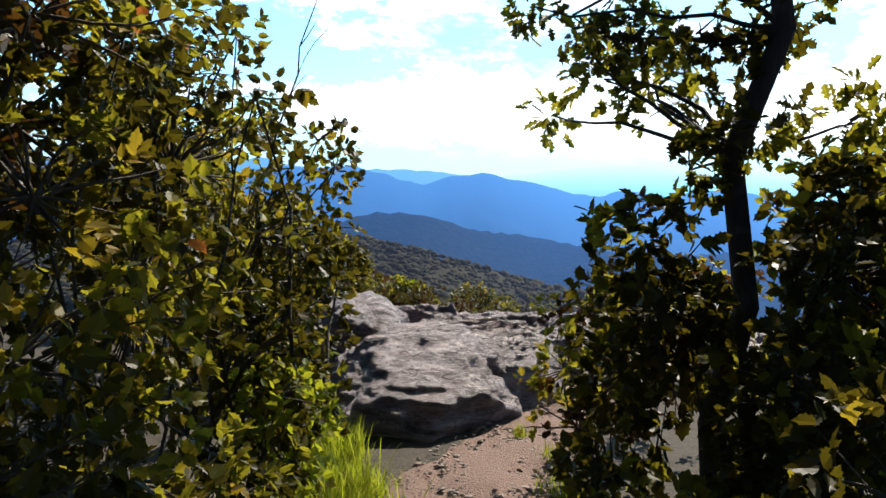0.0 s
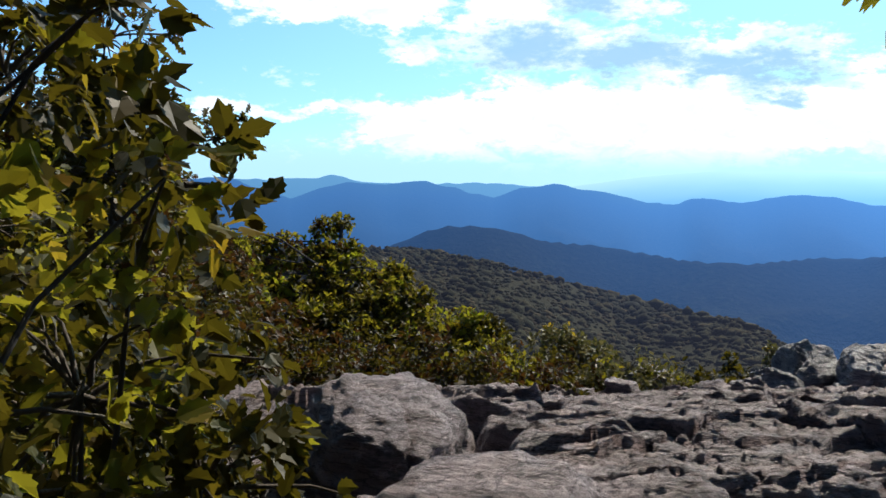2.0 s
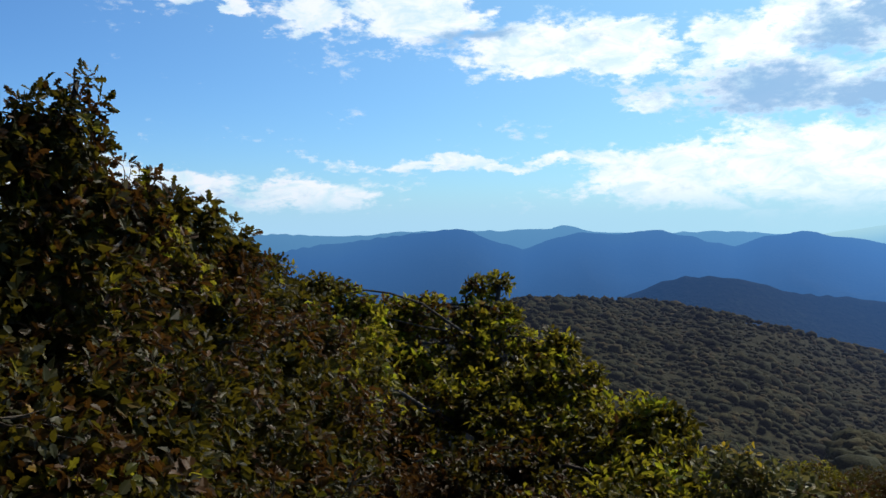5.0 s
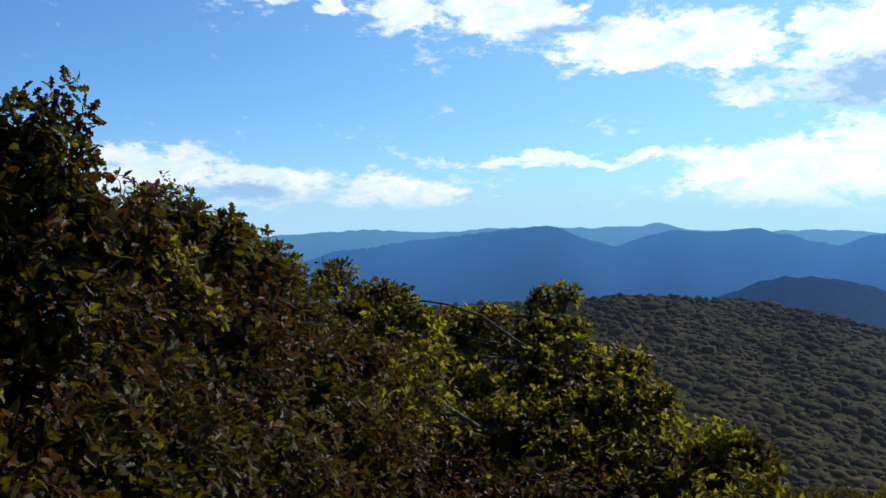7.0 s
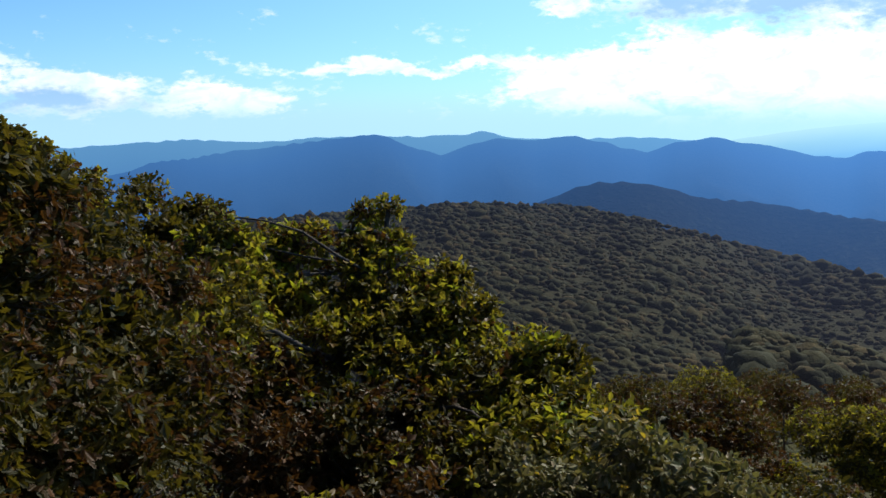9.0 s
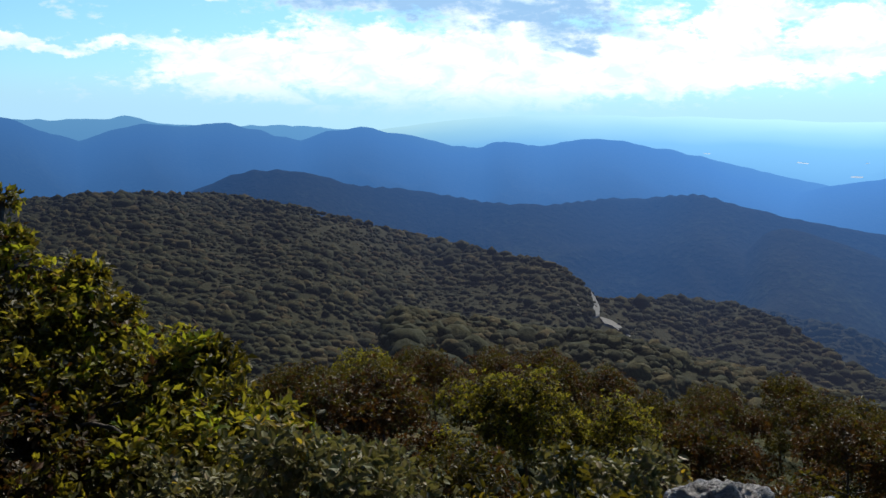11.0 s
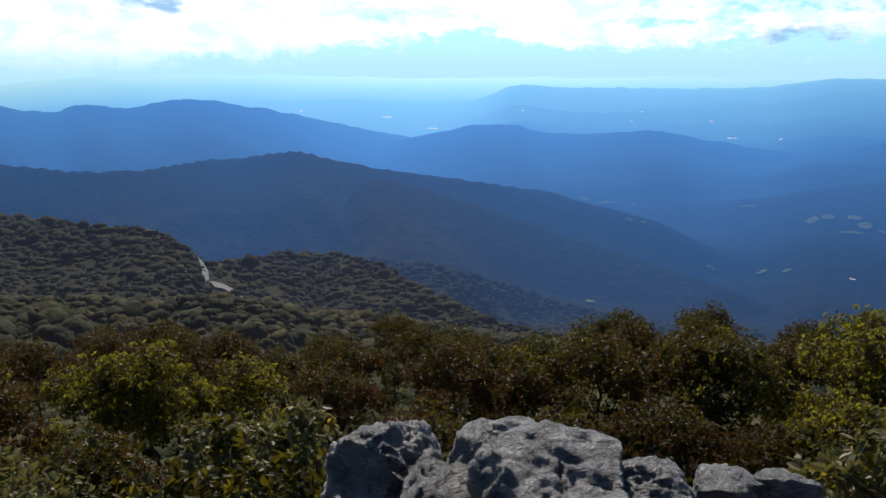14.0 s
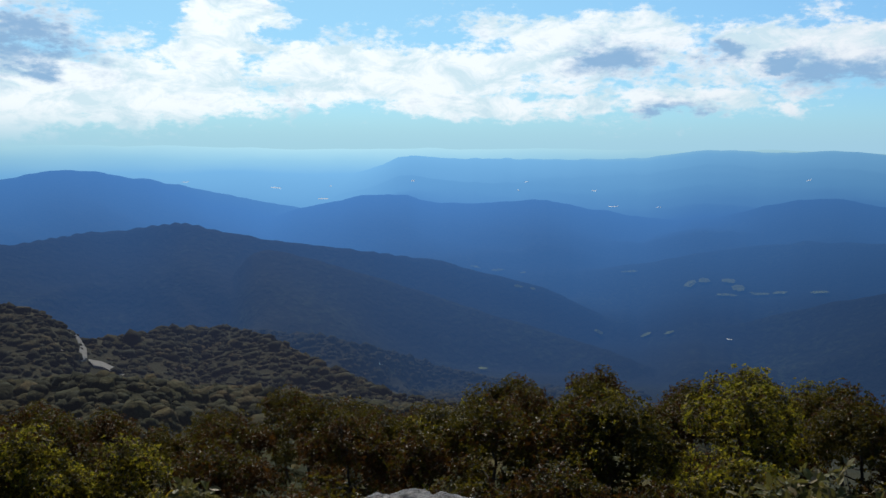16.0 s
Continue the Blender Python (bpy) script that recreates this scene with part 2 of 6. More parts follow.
def leaf_material(name, colours, glow, see=0.18):
    """colours: ramp over the leaves; glow: colour of light that comes through the blade."""
    m, tree, bsdf, out = material(name)
    geo = tree.nodes.new("ShaderNodeNewGeometry")
    obj = tree.nodes.new("ShaderNodeObjectInfo")
    rnd = math_node(tree, "FRACT", math_node(tree, "ADD", geo.outputs["Random Per Island"], math_node(tree, "MULTIPLY", obj.outputs["Random"], 7.3)))
    base = ramp_node(tree, rnd, colours)
    vein = noise_node(tree, geo.outputs["Position"], 60.0, 3)
    base = mix_node(tree, math_node(tree, "MULTIPLY", vein.outputs[0], 0.35), base, (0.03, 0.035, 0.01))
    patch = noise_node(tree, geo.outputs["Position"], 1.4, 3)
    base = mix_node(tree, ramp_node(tree, patch.outputs[0], [(0.4, 0.0), (0.7, 0.4)]), base, glow, "MULTIPLY")
    put(tree, base, bsdf.inputs["Base Color"])
    bsdf.inputs["Roughness"].default_value = 0.5
    bsdf.inputs["Specular IOR Level"].default_value = 0.14
    tr = tree.nodes.new("ShaderNodeBsdfTranslucent")
    put(tree, mix_node(tree, 0.6, base, glow), tr.inputs["Color"])
    mixer = tree.nodes.new("ShaderNodeMixShader")
    mixer.inputs[0].default_value = see
    tree.links.new(bsdf.outputs[0], mixer.inputs[1])
    tree.links.new(tr.outputs[0], mixer.inputs[2])
    tree.links.new(mixer.outputs[0], out.inputs[0])
    return m


def bark_material(name, dark, light):
    m, tree, bsdf, _ = material(name)
    p = position(tree)
    sc = tree.nodes.new("ShaderNodeMapping")
    sc.inputs["Scale"].default_value = (1, 1, 0.2)
    tree.links.new(p, sc.inputs[0])
    a = noise_node(tree, sc.outputs[0], 60.0, 5, 0.65)
    b = noise_node(tree, p, 6.0, 3)
    base = mix_node(tree, a.outputs[0], dark, light)
    base = mix_node(tree, ramp_node(tree, b.outputs[0], [(0.55, 0.0), (0.7, 0.6)]), base, (0.16, 0.16, 0.14))
    put(tree, base, bsdf.inputs["Base Color"])
    bsdf.inputs["Roughness"].default_value = 0.85
    bump(tree, bsdf, a.outputs[0], 0.8, 0.01)
    return m


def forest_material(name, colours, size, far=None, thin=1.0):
    """Woods seen from above. far: haze over the distant hills, painted on as emission, by distance in metres."""
    m, tree, bsdf, out = material(name)
    geo = tree.nodes.new("ShaderNodeNewGeometry")
    p = geo.outputs["Position"]
    a = noise_node(tree, p, 1.0 / size, 5, 0.6)
    b = noise_node(tree, p, 0.06 / size, 4, 0.6)
    island = math_node(tree, "MULTIPLY", math_node(tree, "SUBTRACT", geo.outputs["Random Per Island"], 0.5), 0.7)
    base = ramp_node(tree, math_node(tree, "ADD", math_node(tree, "ADD", math_node(tree, "MULTIPLY", a.outputs[0], 0.6), math_node(tree, "MULTIPLY", b.outputs[0], 0.4)), island), colours)
    bsdf.inputs["Roughness"].default_value = 0.9
    bsdf.inputs["Specular IOR Level"].default_value = 0.15
    leafy = noise_node(tree, p, 3.2 / size, 3, 0.7)
    put(tree, mix_node(tree, ramp_node(tree, leafy.outputs[0], [(0.36, 0.5), (0.56, 0.0)]), base, tuple(0.6 * v for v in colours[0][1])), bsdf.inputs["Base Color"])
    bump(tree, bsdf, math_node(tree, "ADD", a.outputs[0], math_node(tree, "MULTIPLY", leafy.outputs[0], 0.15)), 0.7, size * 0.6)
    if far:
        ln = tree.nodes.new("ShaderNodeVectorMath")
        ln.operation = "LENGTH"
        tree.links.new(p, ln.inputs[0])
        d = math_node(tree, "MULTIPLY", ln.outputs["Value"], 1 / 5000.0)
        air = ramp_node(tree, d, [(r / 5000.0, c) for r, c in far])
        # the painted haze glows brighter towards the sun
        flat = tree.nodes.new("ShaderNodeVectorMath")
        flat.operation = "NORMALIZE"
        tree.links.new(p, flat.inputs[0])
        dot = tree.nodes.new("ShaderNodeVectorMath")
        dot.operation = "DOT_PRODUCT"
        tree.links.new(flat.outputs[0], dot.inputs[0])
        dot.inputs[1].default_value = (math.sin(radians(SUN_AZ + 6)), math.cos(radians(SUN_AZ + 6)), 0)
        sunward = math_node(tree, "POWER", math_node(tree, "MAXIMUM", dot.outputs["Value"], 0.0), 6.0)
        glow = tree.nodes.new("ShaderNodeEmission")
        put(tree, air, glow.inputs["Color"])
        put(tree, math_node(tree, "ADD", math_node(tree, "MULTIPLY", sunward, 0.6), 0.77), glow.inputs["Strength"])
        # the emitted haze replaces more of the surface the farther it lies
        veil = ramp_node(tree, d, [(r / 5000.0, f) for r, f in HAZE_COVER])
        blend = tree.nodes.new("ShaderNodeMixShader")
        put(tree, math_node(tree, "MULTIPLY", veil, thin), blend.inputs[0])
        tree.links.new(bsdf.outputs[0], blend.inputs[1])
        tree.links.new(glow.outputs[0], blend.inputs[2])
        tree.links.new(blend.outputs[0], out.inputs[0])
    return m


def plain_material(name, colour, rough=0.8, vary=0.3, scale=8.0, bumps=0.0):
    m, tree, bsdf, _ = material(name)
    p = position(tree)
    a = noise_node(tree, p, scale, 6, 0.65)
    put(tree, mix_node(tree, math_node(tree, "MULTIPLY", a.outputs[0], 2 * vary, clamp=True), tuple(v * (1 + vary) for v in colour), tuple(v * (1 - vary) * 0.8 for v in colour)), bsdf.inputs["Base Color"])
    bsdf.inputs["Roughness"].default_value = rough
    if bumps:
        bump(tree, bsdf, a.outputs[0], 0.8, bumps)
    return m


ROCK = rock_material("weathered_gneiss", (0.105, 0.078, 0.082), (0.36, 0.28, 0.285), (0.58, 0.47, 0.485), (0.33, 0.21, 0.175))
ROCK_GREY = rock_material("grey_gneiss", (0.13, 0.125, 0.14), (0.36, 0.35, 0.385), (0.56, 0.55, 0.595), (0.30, 0.265, 0.255))
BARK = bark_material("dark_bark", (0.022, 0.018, 0.015), (0.075, 0.06, 0.05))
TWIG = bark_material("twig_bark", (0.03, 0.022, 0.016), (0.11, 0.085, 0.06))
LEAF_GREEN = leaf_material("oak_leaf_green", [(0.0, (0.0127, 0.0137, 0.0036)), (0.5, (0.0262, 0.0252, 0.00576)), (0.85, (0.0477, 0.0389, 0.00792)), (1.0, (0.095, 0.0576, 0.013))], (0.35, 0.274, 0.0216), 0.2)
LEAF_BRIGHT = leaf_material("shrub_leaf_bright", [(0.0, (0.0506, 0.06, 0.0122)), (0.5, (0.106, 0.105, 0.018)), (0.85, (0.187, 0.14, 0.02)), (1.0, (0.334, 0.18, 0.02))], (0.546, 0.49, 0.03), 0.42)
LEAF_YELLOW = leaf_material("leaf_turning_yellow", [(0.0, (0.1, 0.1, 0.02)), (0.6, (0.26, 0.19, 0.03)), (1.0, (0.36, 0.21, 0.03))], (0.65, 0.46, 0.03), 0.4)
LEAF_RUSSET = leaf_material("leaf_turning_russet", [(0.0, (0.0199, 0.0137, 0.00504)), (0.5, (0.0414, 0.0209, 0.0072)), (0.85, (0.0704, 0.0274, 0.00936)), (1.0, (0.132, 0.072, 0.0432))], (0.298, 0.13, 0.0216))
LEAF_ORANGE = leaf_material("leaf_orange", [(0.0, (0.45, 0.13, 0.03)), (1.0, (0.5, 0.2, 0.05))], (0.8, 0.25, 0.05), 0.4)
LEAF_PALE = leaf_material("pale_shrub_leaf", [(0.0, (0.0784, 0.085, 0.03)), (0.6, (0.146, 0.135, 0.06)), (1.0, (0.269, 0.21, 0.14))], (0.403, 0.36, 0.08))
GRASS = leaf_material("grass_blade", [(0.0, (0.09, 0.14, 0.015)), (0.6, (0.18, 0.22, 0.025)), (1.0, (0.34, 0.30, 0.07))], (0.62, 0.68, 0.03), 0.45)
LEAF_FRESH = leaf_material("fresh_green_leaf", [(0.0, (0.055, 0.095, 0.01)), (0.6, (0.12, 0.16, 0.015)), (1.0, (0.26, 0.22, 0.02))], (0.6, 0.62, 0.03), 0.45)
WOODS = [(0.25, (0.0171, 0.0214, 0.00619)), (0.5, (0.0371, 0.0399, 0.0117)), (0.68, (0.0586, 0.053, 0.0165)), (0.85, (0.0856, 0.0633, 0.022))]
FOREST = forest_material("oak_forest", WOODS, 3.0)
# painted haze: glow colour by distance, then how much of the surface it covers
HAZE_GLOW = [(250, (0.030, 0.030, 0.034)), (800, (0.034, 0.040, 0.066)), (1200, (0.030, 0.060, 0.13)), (1900, (0.031, 0.088, 0.225)), (2900, (0.070, 0.225, 0.56)), (3500, (0.125, 0.35, 0.68)), (4400, (0.19, 0.47, 0.80)), (4700, (0.29, 0.59, 0.82)), (4950, (0.42, 0.72, 0.86))]
HAZE_COVER = [(120, 0.0), (300, 0.16), (600, 0.32), (900, 0.42), (1200, 0.62), (1900, 0.82), (2900, 0.92), (3700, 0.95), (4950, 1.0)]
# near-black to pale mottles stand in for shaded and sunlit canopy
FAR_FOREST = forest_material("hazed_sunlit_distant_forest", [(0.36, (0.004, 0.008, 0.004)), (0.5, (0.045, 0.066, 0.026)), (0.62, (0.16, 0.19, 0.085))], 14.0, HAZE_GLOW)
RIDGE_FOREST = forest_material("hazed_ridge_forest", WOODS, 3.0, HAZE_GLOW)
# woods colours darkened by a fifth, painting in the shade between crowns
FOREST_FLOOR = forest_material("hazed_shaded_forest_gaps", [(p, tuple(0.8 * v for v in c)) for p, c in WOODS], 3.0, HAZE_GLOW)
SOIL = plain_material("leaf_litter_soil", (0.05, 0.038, 0.026), 0.95, 0.5, 14.0, 0.02)
DIRT = plain_material("trail_dirt", (0.21, 0.132, 0.105), 0.95, 0.45, 60.0, 0.02)
GRAVEL = plain_material("gravel_stone", (0.24, 0.19, 0.165), 0.85, 0.4, 40.0)
# road, fields and roofs get the painted haze glow too, roofs about a third
ASPHALT = forest_material("hazed_pale_asphalt", [(0.2, (0.30, 0.29, 0.27)), (0.8, (0.42, 0.41, 0.39))], 2.0, HAZE_GLOW)
FIELD = forest_material("hazed_meadow", [(0.3, (0.18, 0.25, 0.085)), (0.7, (0.32, 0.37, 0.15))], 25.0, HAZE_GLOW, 0.94)
WHITE = forest_material("hazed_white_roof", [(0.2, (0.78, 0.78, 0.78)), (0.8, (0.85, 0.85, 0.85))], 5.0, HAZE_GLOW, 0.35)


# ---------- mesh helpers ----------
def h3(ix, iy, iz, seed):
    n = (ix * 374761393 + iy * 668265263 + iz * 2147483647 + seed * 974634777) & 0xFFFFFFFF
    n = ((n ^ (n >> 13)) * 1274126177) & 0xFFFFFFFF
    n = ((n ^ (n >> 16)) * 2246822519) & 0xFFFFFFFF
    return ((n ^ (n >> 15)) & 0xFFFFFF) / float(0xFFFFFF)


def vnoise(x, y, z=0.0, seed=0):
    x, y, z = np.broadcast_arrays(np.asarray(x, float), np.asarray(y, float), np.asarray(z, float))
    ix, iy, iz = (np.floor(v).astype(np.int64) for v in (x, y, z))
    fx, fy, fz = x - ix, y - iy, z - iz
    fx, fy, fz = (f * f * (3 - 2 * f) for f in (fx, fy, fz))
    out = 0
    for dx in (0, 1):
        for dy in (0, 1):
            for dz in (0, 1):
                w = (fx if dx else 1 - fx) * (fy if dy else 1 - fy) * (fz if dz else 1 - fz)
                out = out + w * h3(ix + dx, iy + dy, iz + dz, seed)
    return out * 2 - 1


def fbm(x, y, z=0.0, octaves=4, seed=0, gain=0.5):
    out, amp, f = 0, 1.0, 1.0
    for k in range(octaves):
        out = out + amp * vnoise(np.asarray(x) * f, np.asarray(y) * f, np.asarray(z) * f, seed + 17 * k)
        amp, f = amp * gain, f * 2.03
    return out


def smooth(a, b, x):
    t = np.clip((np.asarray(x, float) - a) / (b - a), 0, 1)
    return t * t * (3 - 2 * t)


def make_mesh(name, verts, faces, mats, shade_smooth=True):
    """faces: one array of equal polygons (n, k), or a list of such arrays, one a material."""
    groups = faces if isinstance(faces, list) else [faces]
    me = bpy.data.meshes.new(name)
    verts = np.asarray(verts, np.float32)
    me.vertices.add(len(verts))
    me.vertices.foreach_set("co", verts.ravel())
    sizes = np.concatenate([np.full(len(g), g.shape[1], np.int32) for g in groups])
    loops = np.concatenate([g.ravel() for g in groups]).astype(np.int32)
    me.loops.add(len(loops))
    me.loops.foreach_set("vertex_index", loops)
    me.polygons.add(len(sizes))
    me.polygons.foreach_set("loop_start", np.concatenate([[0], np.cumsum(sizes)[:-1]]).astype(np.int32))
    me.polygons.foreach_set("material_index", np.concatenate([np.full(len(g), i if len(mats) > 1 else 0, np.int32) for i, g in enumerate(groups)]))
    me.polygons.foreach_set("use_smooth", np.full(len(sizes), shade_smooth, bool))
    me.update(calc_edges=True)
    for mt in mats:
        me.materials.append(mt)
    return me


def part(name, mesh, parent=None, label="", at=None):
    ob = new(name, mesh)
    if at is not None:
        ob.location = at
    if parent is not None:
        ob.parent = parent
    if label:
        tagged(ob, label)
    return ob


def thing(name, at, label, category, group="", kind=""):
    ob = new(name)
    ob.empty_display_size = 0.1
    ob.location = at
    return tagged(ob, label, category, group, kind)


def grid_faces(nu, nv, wrap=False):
    i, j = np.meshgrid(np.arange(nu - (0 if wrap else 1)), np.arange(nv - 1), indexing="ij")
    i2 = (i + 1) % nu
    return np.stack([i * nv + j, i2 * nv + j, i2 * nv + j + 1, i * nv + j + 1], -1).reshape(-1, 4)


def tubes(lines, sides=6):
    """lines: list of (points (n, 3), radii (n,)). Verts and quads of all tubes."""
    vs, fs, base = [], [], 0
    ang = np.arange(sides) * 2 * np.pi / sides
    for pts, rad in lines:
        pts, rad = np.asarray(pts, float), np.asarray(rad, float)
        d = np.gradient(pts, axis=0)
        d /= np.linalg.norm(d, axis=1, keepdims=True) + 1e-9
        ref = np.where(np.abs(d[:, 2:3]) > 0.9, [[1.0, 0, 0]], [[0, 0, 1.0]])
        u = np.cross(d, ref)
        u /= np.linalg.norm(u, axis=1, keepdims=True) + 1e-9
        v = np.cross(d, u)
        ring = pts[:, None] + rad[:, None, None] * (np.cos(ang)[None, :, None] * u[:, None] + np.sin(ang)[None, :, None] * v[:, None])
        n = len(pts)
        vs.append(ring.reshape(-1, 3))
        i, j = np.meshgrid(np.arange(n - 1), np.arange(sides), indexing="ij")
        j2 = (j + 1) % sides
        fs.append(np.stack([base + i * sides + j, base + i * sides + j2, base + (i + 1) * sides + j2, base + (i + 1) * sides + j], -1).reshape(-1, 4))
        base += n * sides
    return np.concatenate(vs), np.concatenate(fs)


def bent(a, b, rng, sag=0.0, n=7, wob=0.08):
    a, b = np.asarray(a, float), np.asarray(b, float)
    t = np.linspace(0, 1, n)[:, None]
    ln = np.linalg.norm(b - a)
    mid = rng.normal(0, wob * ln, 3)
    p = a + (b - a) * t + np.sin(t * np.pi) * mid - np.array([0, 0, sag * ln]) * np.sin(t * np.pi)
    p[1:-1] += rng.normal(0, 0.012 * ln, (n - 2, 3))
    return p


# leaf blades: local x along the leaf, y across, z out of the blade
OVAL = np.array([(0, 0, 0), (.22, .19, .03), (.22, 0, -.03), (.22, -.19, .03), (.55, .27, .05), (.55, 0, -.03), (.55, -.27, .05), (.82, .16, .0), (.82, 0, -.06), (.82, -.16, .0), (1, 0, -.12)])
OVAL_F = [np.array([(1, 2, 5, 4), (2, 3, 6, 5), (4, 5, 8, 7), (5, 6, 9, 8)]), np.array([(0, 2, 1), (0, 3, 2), (7, 8, 10), (8, 9, 10)])]
LOBED = np.array([(0, 0, 0), (.2, .07, .01), (.32, .24, .03), (.42, .10, .01), (.58, .30, .04), (.68, .13, .0), (.82, .20, .0), (1, 0, -.1), (.82, -.20, .0), (.68, -.13, .0), (.58, -.30, .04), (.42, -.10, .01), (.32, -.24, .03), (.2, -.07, .01), (.55, 0, -.04)])
LOBED_F = [np.array([(0, 1, 3, 14), (14, 11, 13, 0), (3, 5, 7, 14), (14, 7, 9, 11)]), np.array([(1, 2, 3), (3, 4, 5), (5, 6, 7), (7, 8, 9), (9, 10, 11), (11, 12, 13)])]
FOLD = np.array([(0, 0, 0), (.5, .3, .08), (1, 0, -.1), (.5, -.3, .08)])
FOLD_F = [np.zeros((0, 4), int), np.array([(0, 2, 1), (0, 3, 2)])]
TOOTHED = np.array([(0, 0, 0), (.06, .13, .01), (.22, .31, .05), (.30, .24, .03), (.46, .36, .06), (.53, .26, .03), (.70, .27, .03), (.76, .15, .0), (1, 0, -.1), (.76, -.15, .0), (.70, -.27, .03), (.53, -.26, .03), (.46, -.36, .06), (.30, -.24, .03), (.22, -.31, .05), (.06, -.13, .01), (.5, 0, -.04)])
TOOTHED_F = [np.array([(0, 1, 3, 16), (16, 3, 5, 7), (16, 7, 8, 9), (16, 9, 11, 13), (16, 13, 15, 0)]), np.array([(1, 2, 3), (3, 4, 5), (5, 6, 7), (9, 10, 11), (11, 12, 13), (13, 14, 15)])]
SMALL = np.array([(0, 0, 0), (.5, .26, .05), (1, 0, -.1), (.5, -.26, .05), (.5, 0, -.03)])
SMALL_F = [np.zeros((0, 4), int), np.array([(0, 4, 1), (1, 4, 2), (0, 3, 4), (4, 3, 2)])]
BLADES = {"oval": (OVAL, OVAL_F), "lobed": (LOBED, LOBED_F), "small": (SMALL, SMALL_F), "fold": (FOLD, FOLD_F), "toothed": (TOOTHED, TOOTHED_F)}


def unit(v):
    return v / (np.linalg.norm(v, axis=-1, keepdims=True) + 1e-9)


def leaf_arrays(at, way, up, size, blade):
    shape, groups = BLADES[blade]
    way = unit(way)
    side = unit(np.cross(up, way))
    nor = np.cross(way, side)
    s = np.asarray(size)[:, None, None]
    v = at[:, None] + s * (shape[None, :, 0:1] * way[:, None] + shape[None, :, 1:2] * side[:, None] + shape[None, :, 2:3] * nor[:, None])
    off = (np.arange(len(at)) * len(shape))[:, None, None]
    return v.reshape(-1, 3), [(g[None] + off).reshape(-1, g.shape[1]) for g in groups]


def leaf_mesh(name, at, way, up, size, mat, blade):
    v, groups = leaf_arrays(at, way, up, size, blade)
    groups = [g for g in groups if len(g)]
    return make_mesh(name, v, groups, [mat], False)


def whorls(rng, centres, outward, per, size, spread=0.75, droop=0.35):
    """Leaves in rosettes round twig ends."""
    n = len(centres)
    c = np.repeat(centres, per, 0)
    o = unit(np.repeat(outward, per, 0))
    a = rng.normal(0, 1, (n * per, 3))
    a = unit(a - (a * o).sum(1, keepdims=True) * o)
    way = unit(o * rng.uniform(0.15, 0.9, (n * per, 1)) + a * spread + np.array([0, 0, -droop]) * rng.uniform(0, 1, (n * per, 1)))
    up = unit(0.45 * o + 0.75 * rng.normal(0, 1, (n * per, 3)) + np.array([0.0, 0.0, 0.5]))
    s = size * rng.uniform(0.6, 1.15, n * per)
    return c + way * 0.15 * s[:, None] + rng.normal(0, 0.18 * size, (n * per, 3)), way, up, s


def crown_points(rng, blobs, density, shell=0.55, low=-0.7):
    """Twig ends through a crown of round masses; more of them towards the outside, with gaps."""
    pts, outs = [], []
    for x, y, z, r, *rest in blobs:
        flat = rest[0] if rest else 0.85
        n = max(6, int(density * r * (r + 0.08) * 12.6))
        d = unit(rng.normal(0, 1, (n, 3)))
        d = d[d[:, 2] > low - 0.3 * rng.uniform(0, 1, len(d))]
        q = rng.uniform(shell, 1.0, len(d)) ** 0.6
        bump_ = 1 + 0.22 * fbm(d[:, 0] * 2 + x, d[:, 1] * 2 + y, d[:, 2] * 2 + z, 2, 5)
        p = np.array([x, y, z]) + d * (r * q * bump_)[:, None] * np.array([1, 1, flat])
        keep = fbm(p[:, 0] / (0.55 * r + .1), p[:, 1] / (0.55 * r + .1), p[:, 2] / (0.55 * r + .1), 2, 9) > -0.32
        pts.append(p[keep])
        outs.append(unit(d[keep] + np.array([0, 0, 0.35])))
    return np.concatenate(pts), np.concatenate(outs)


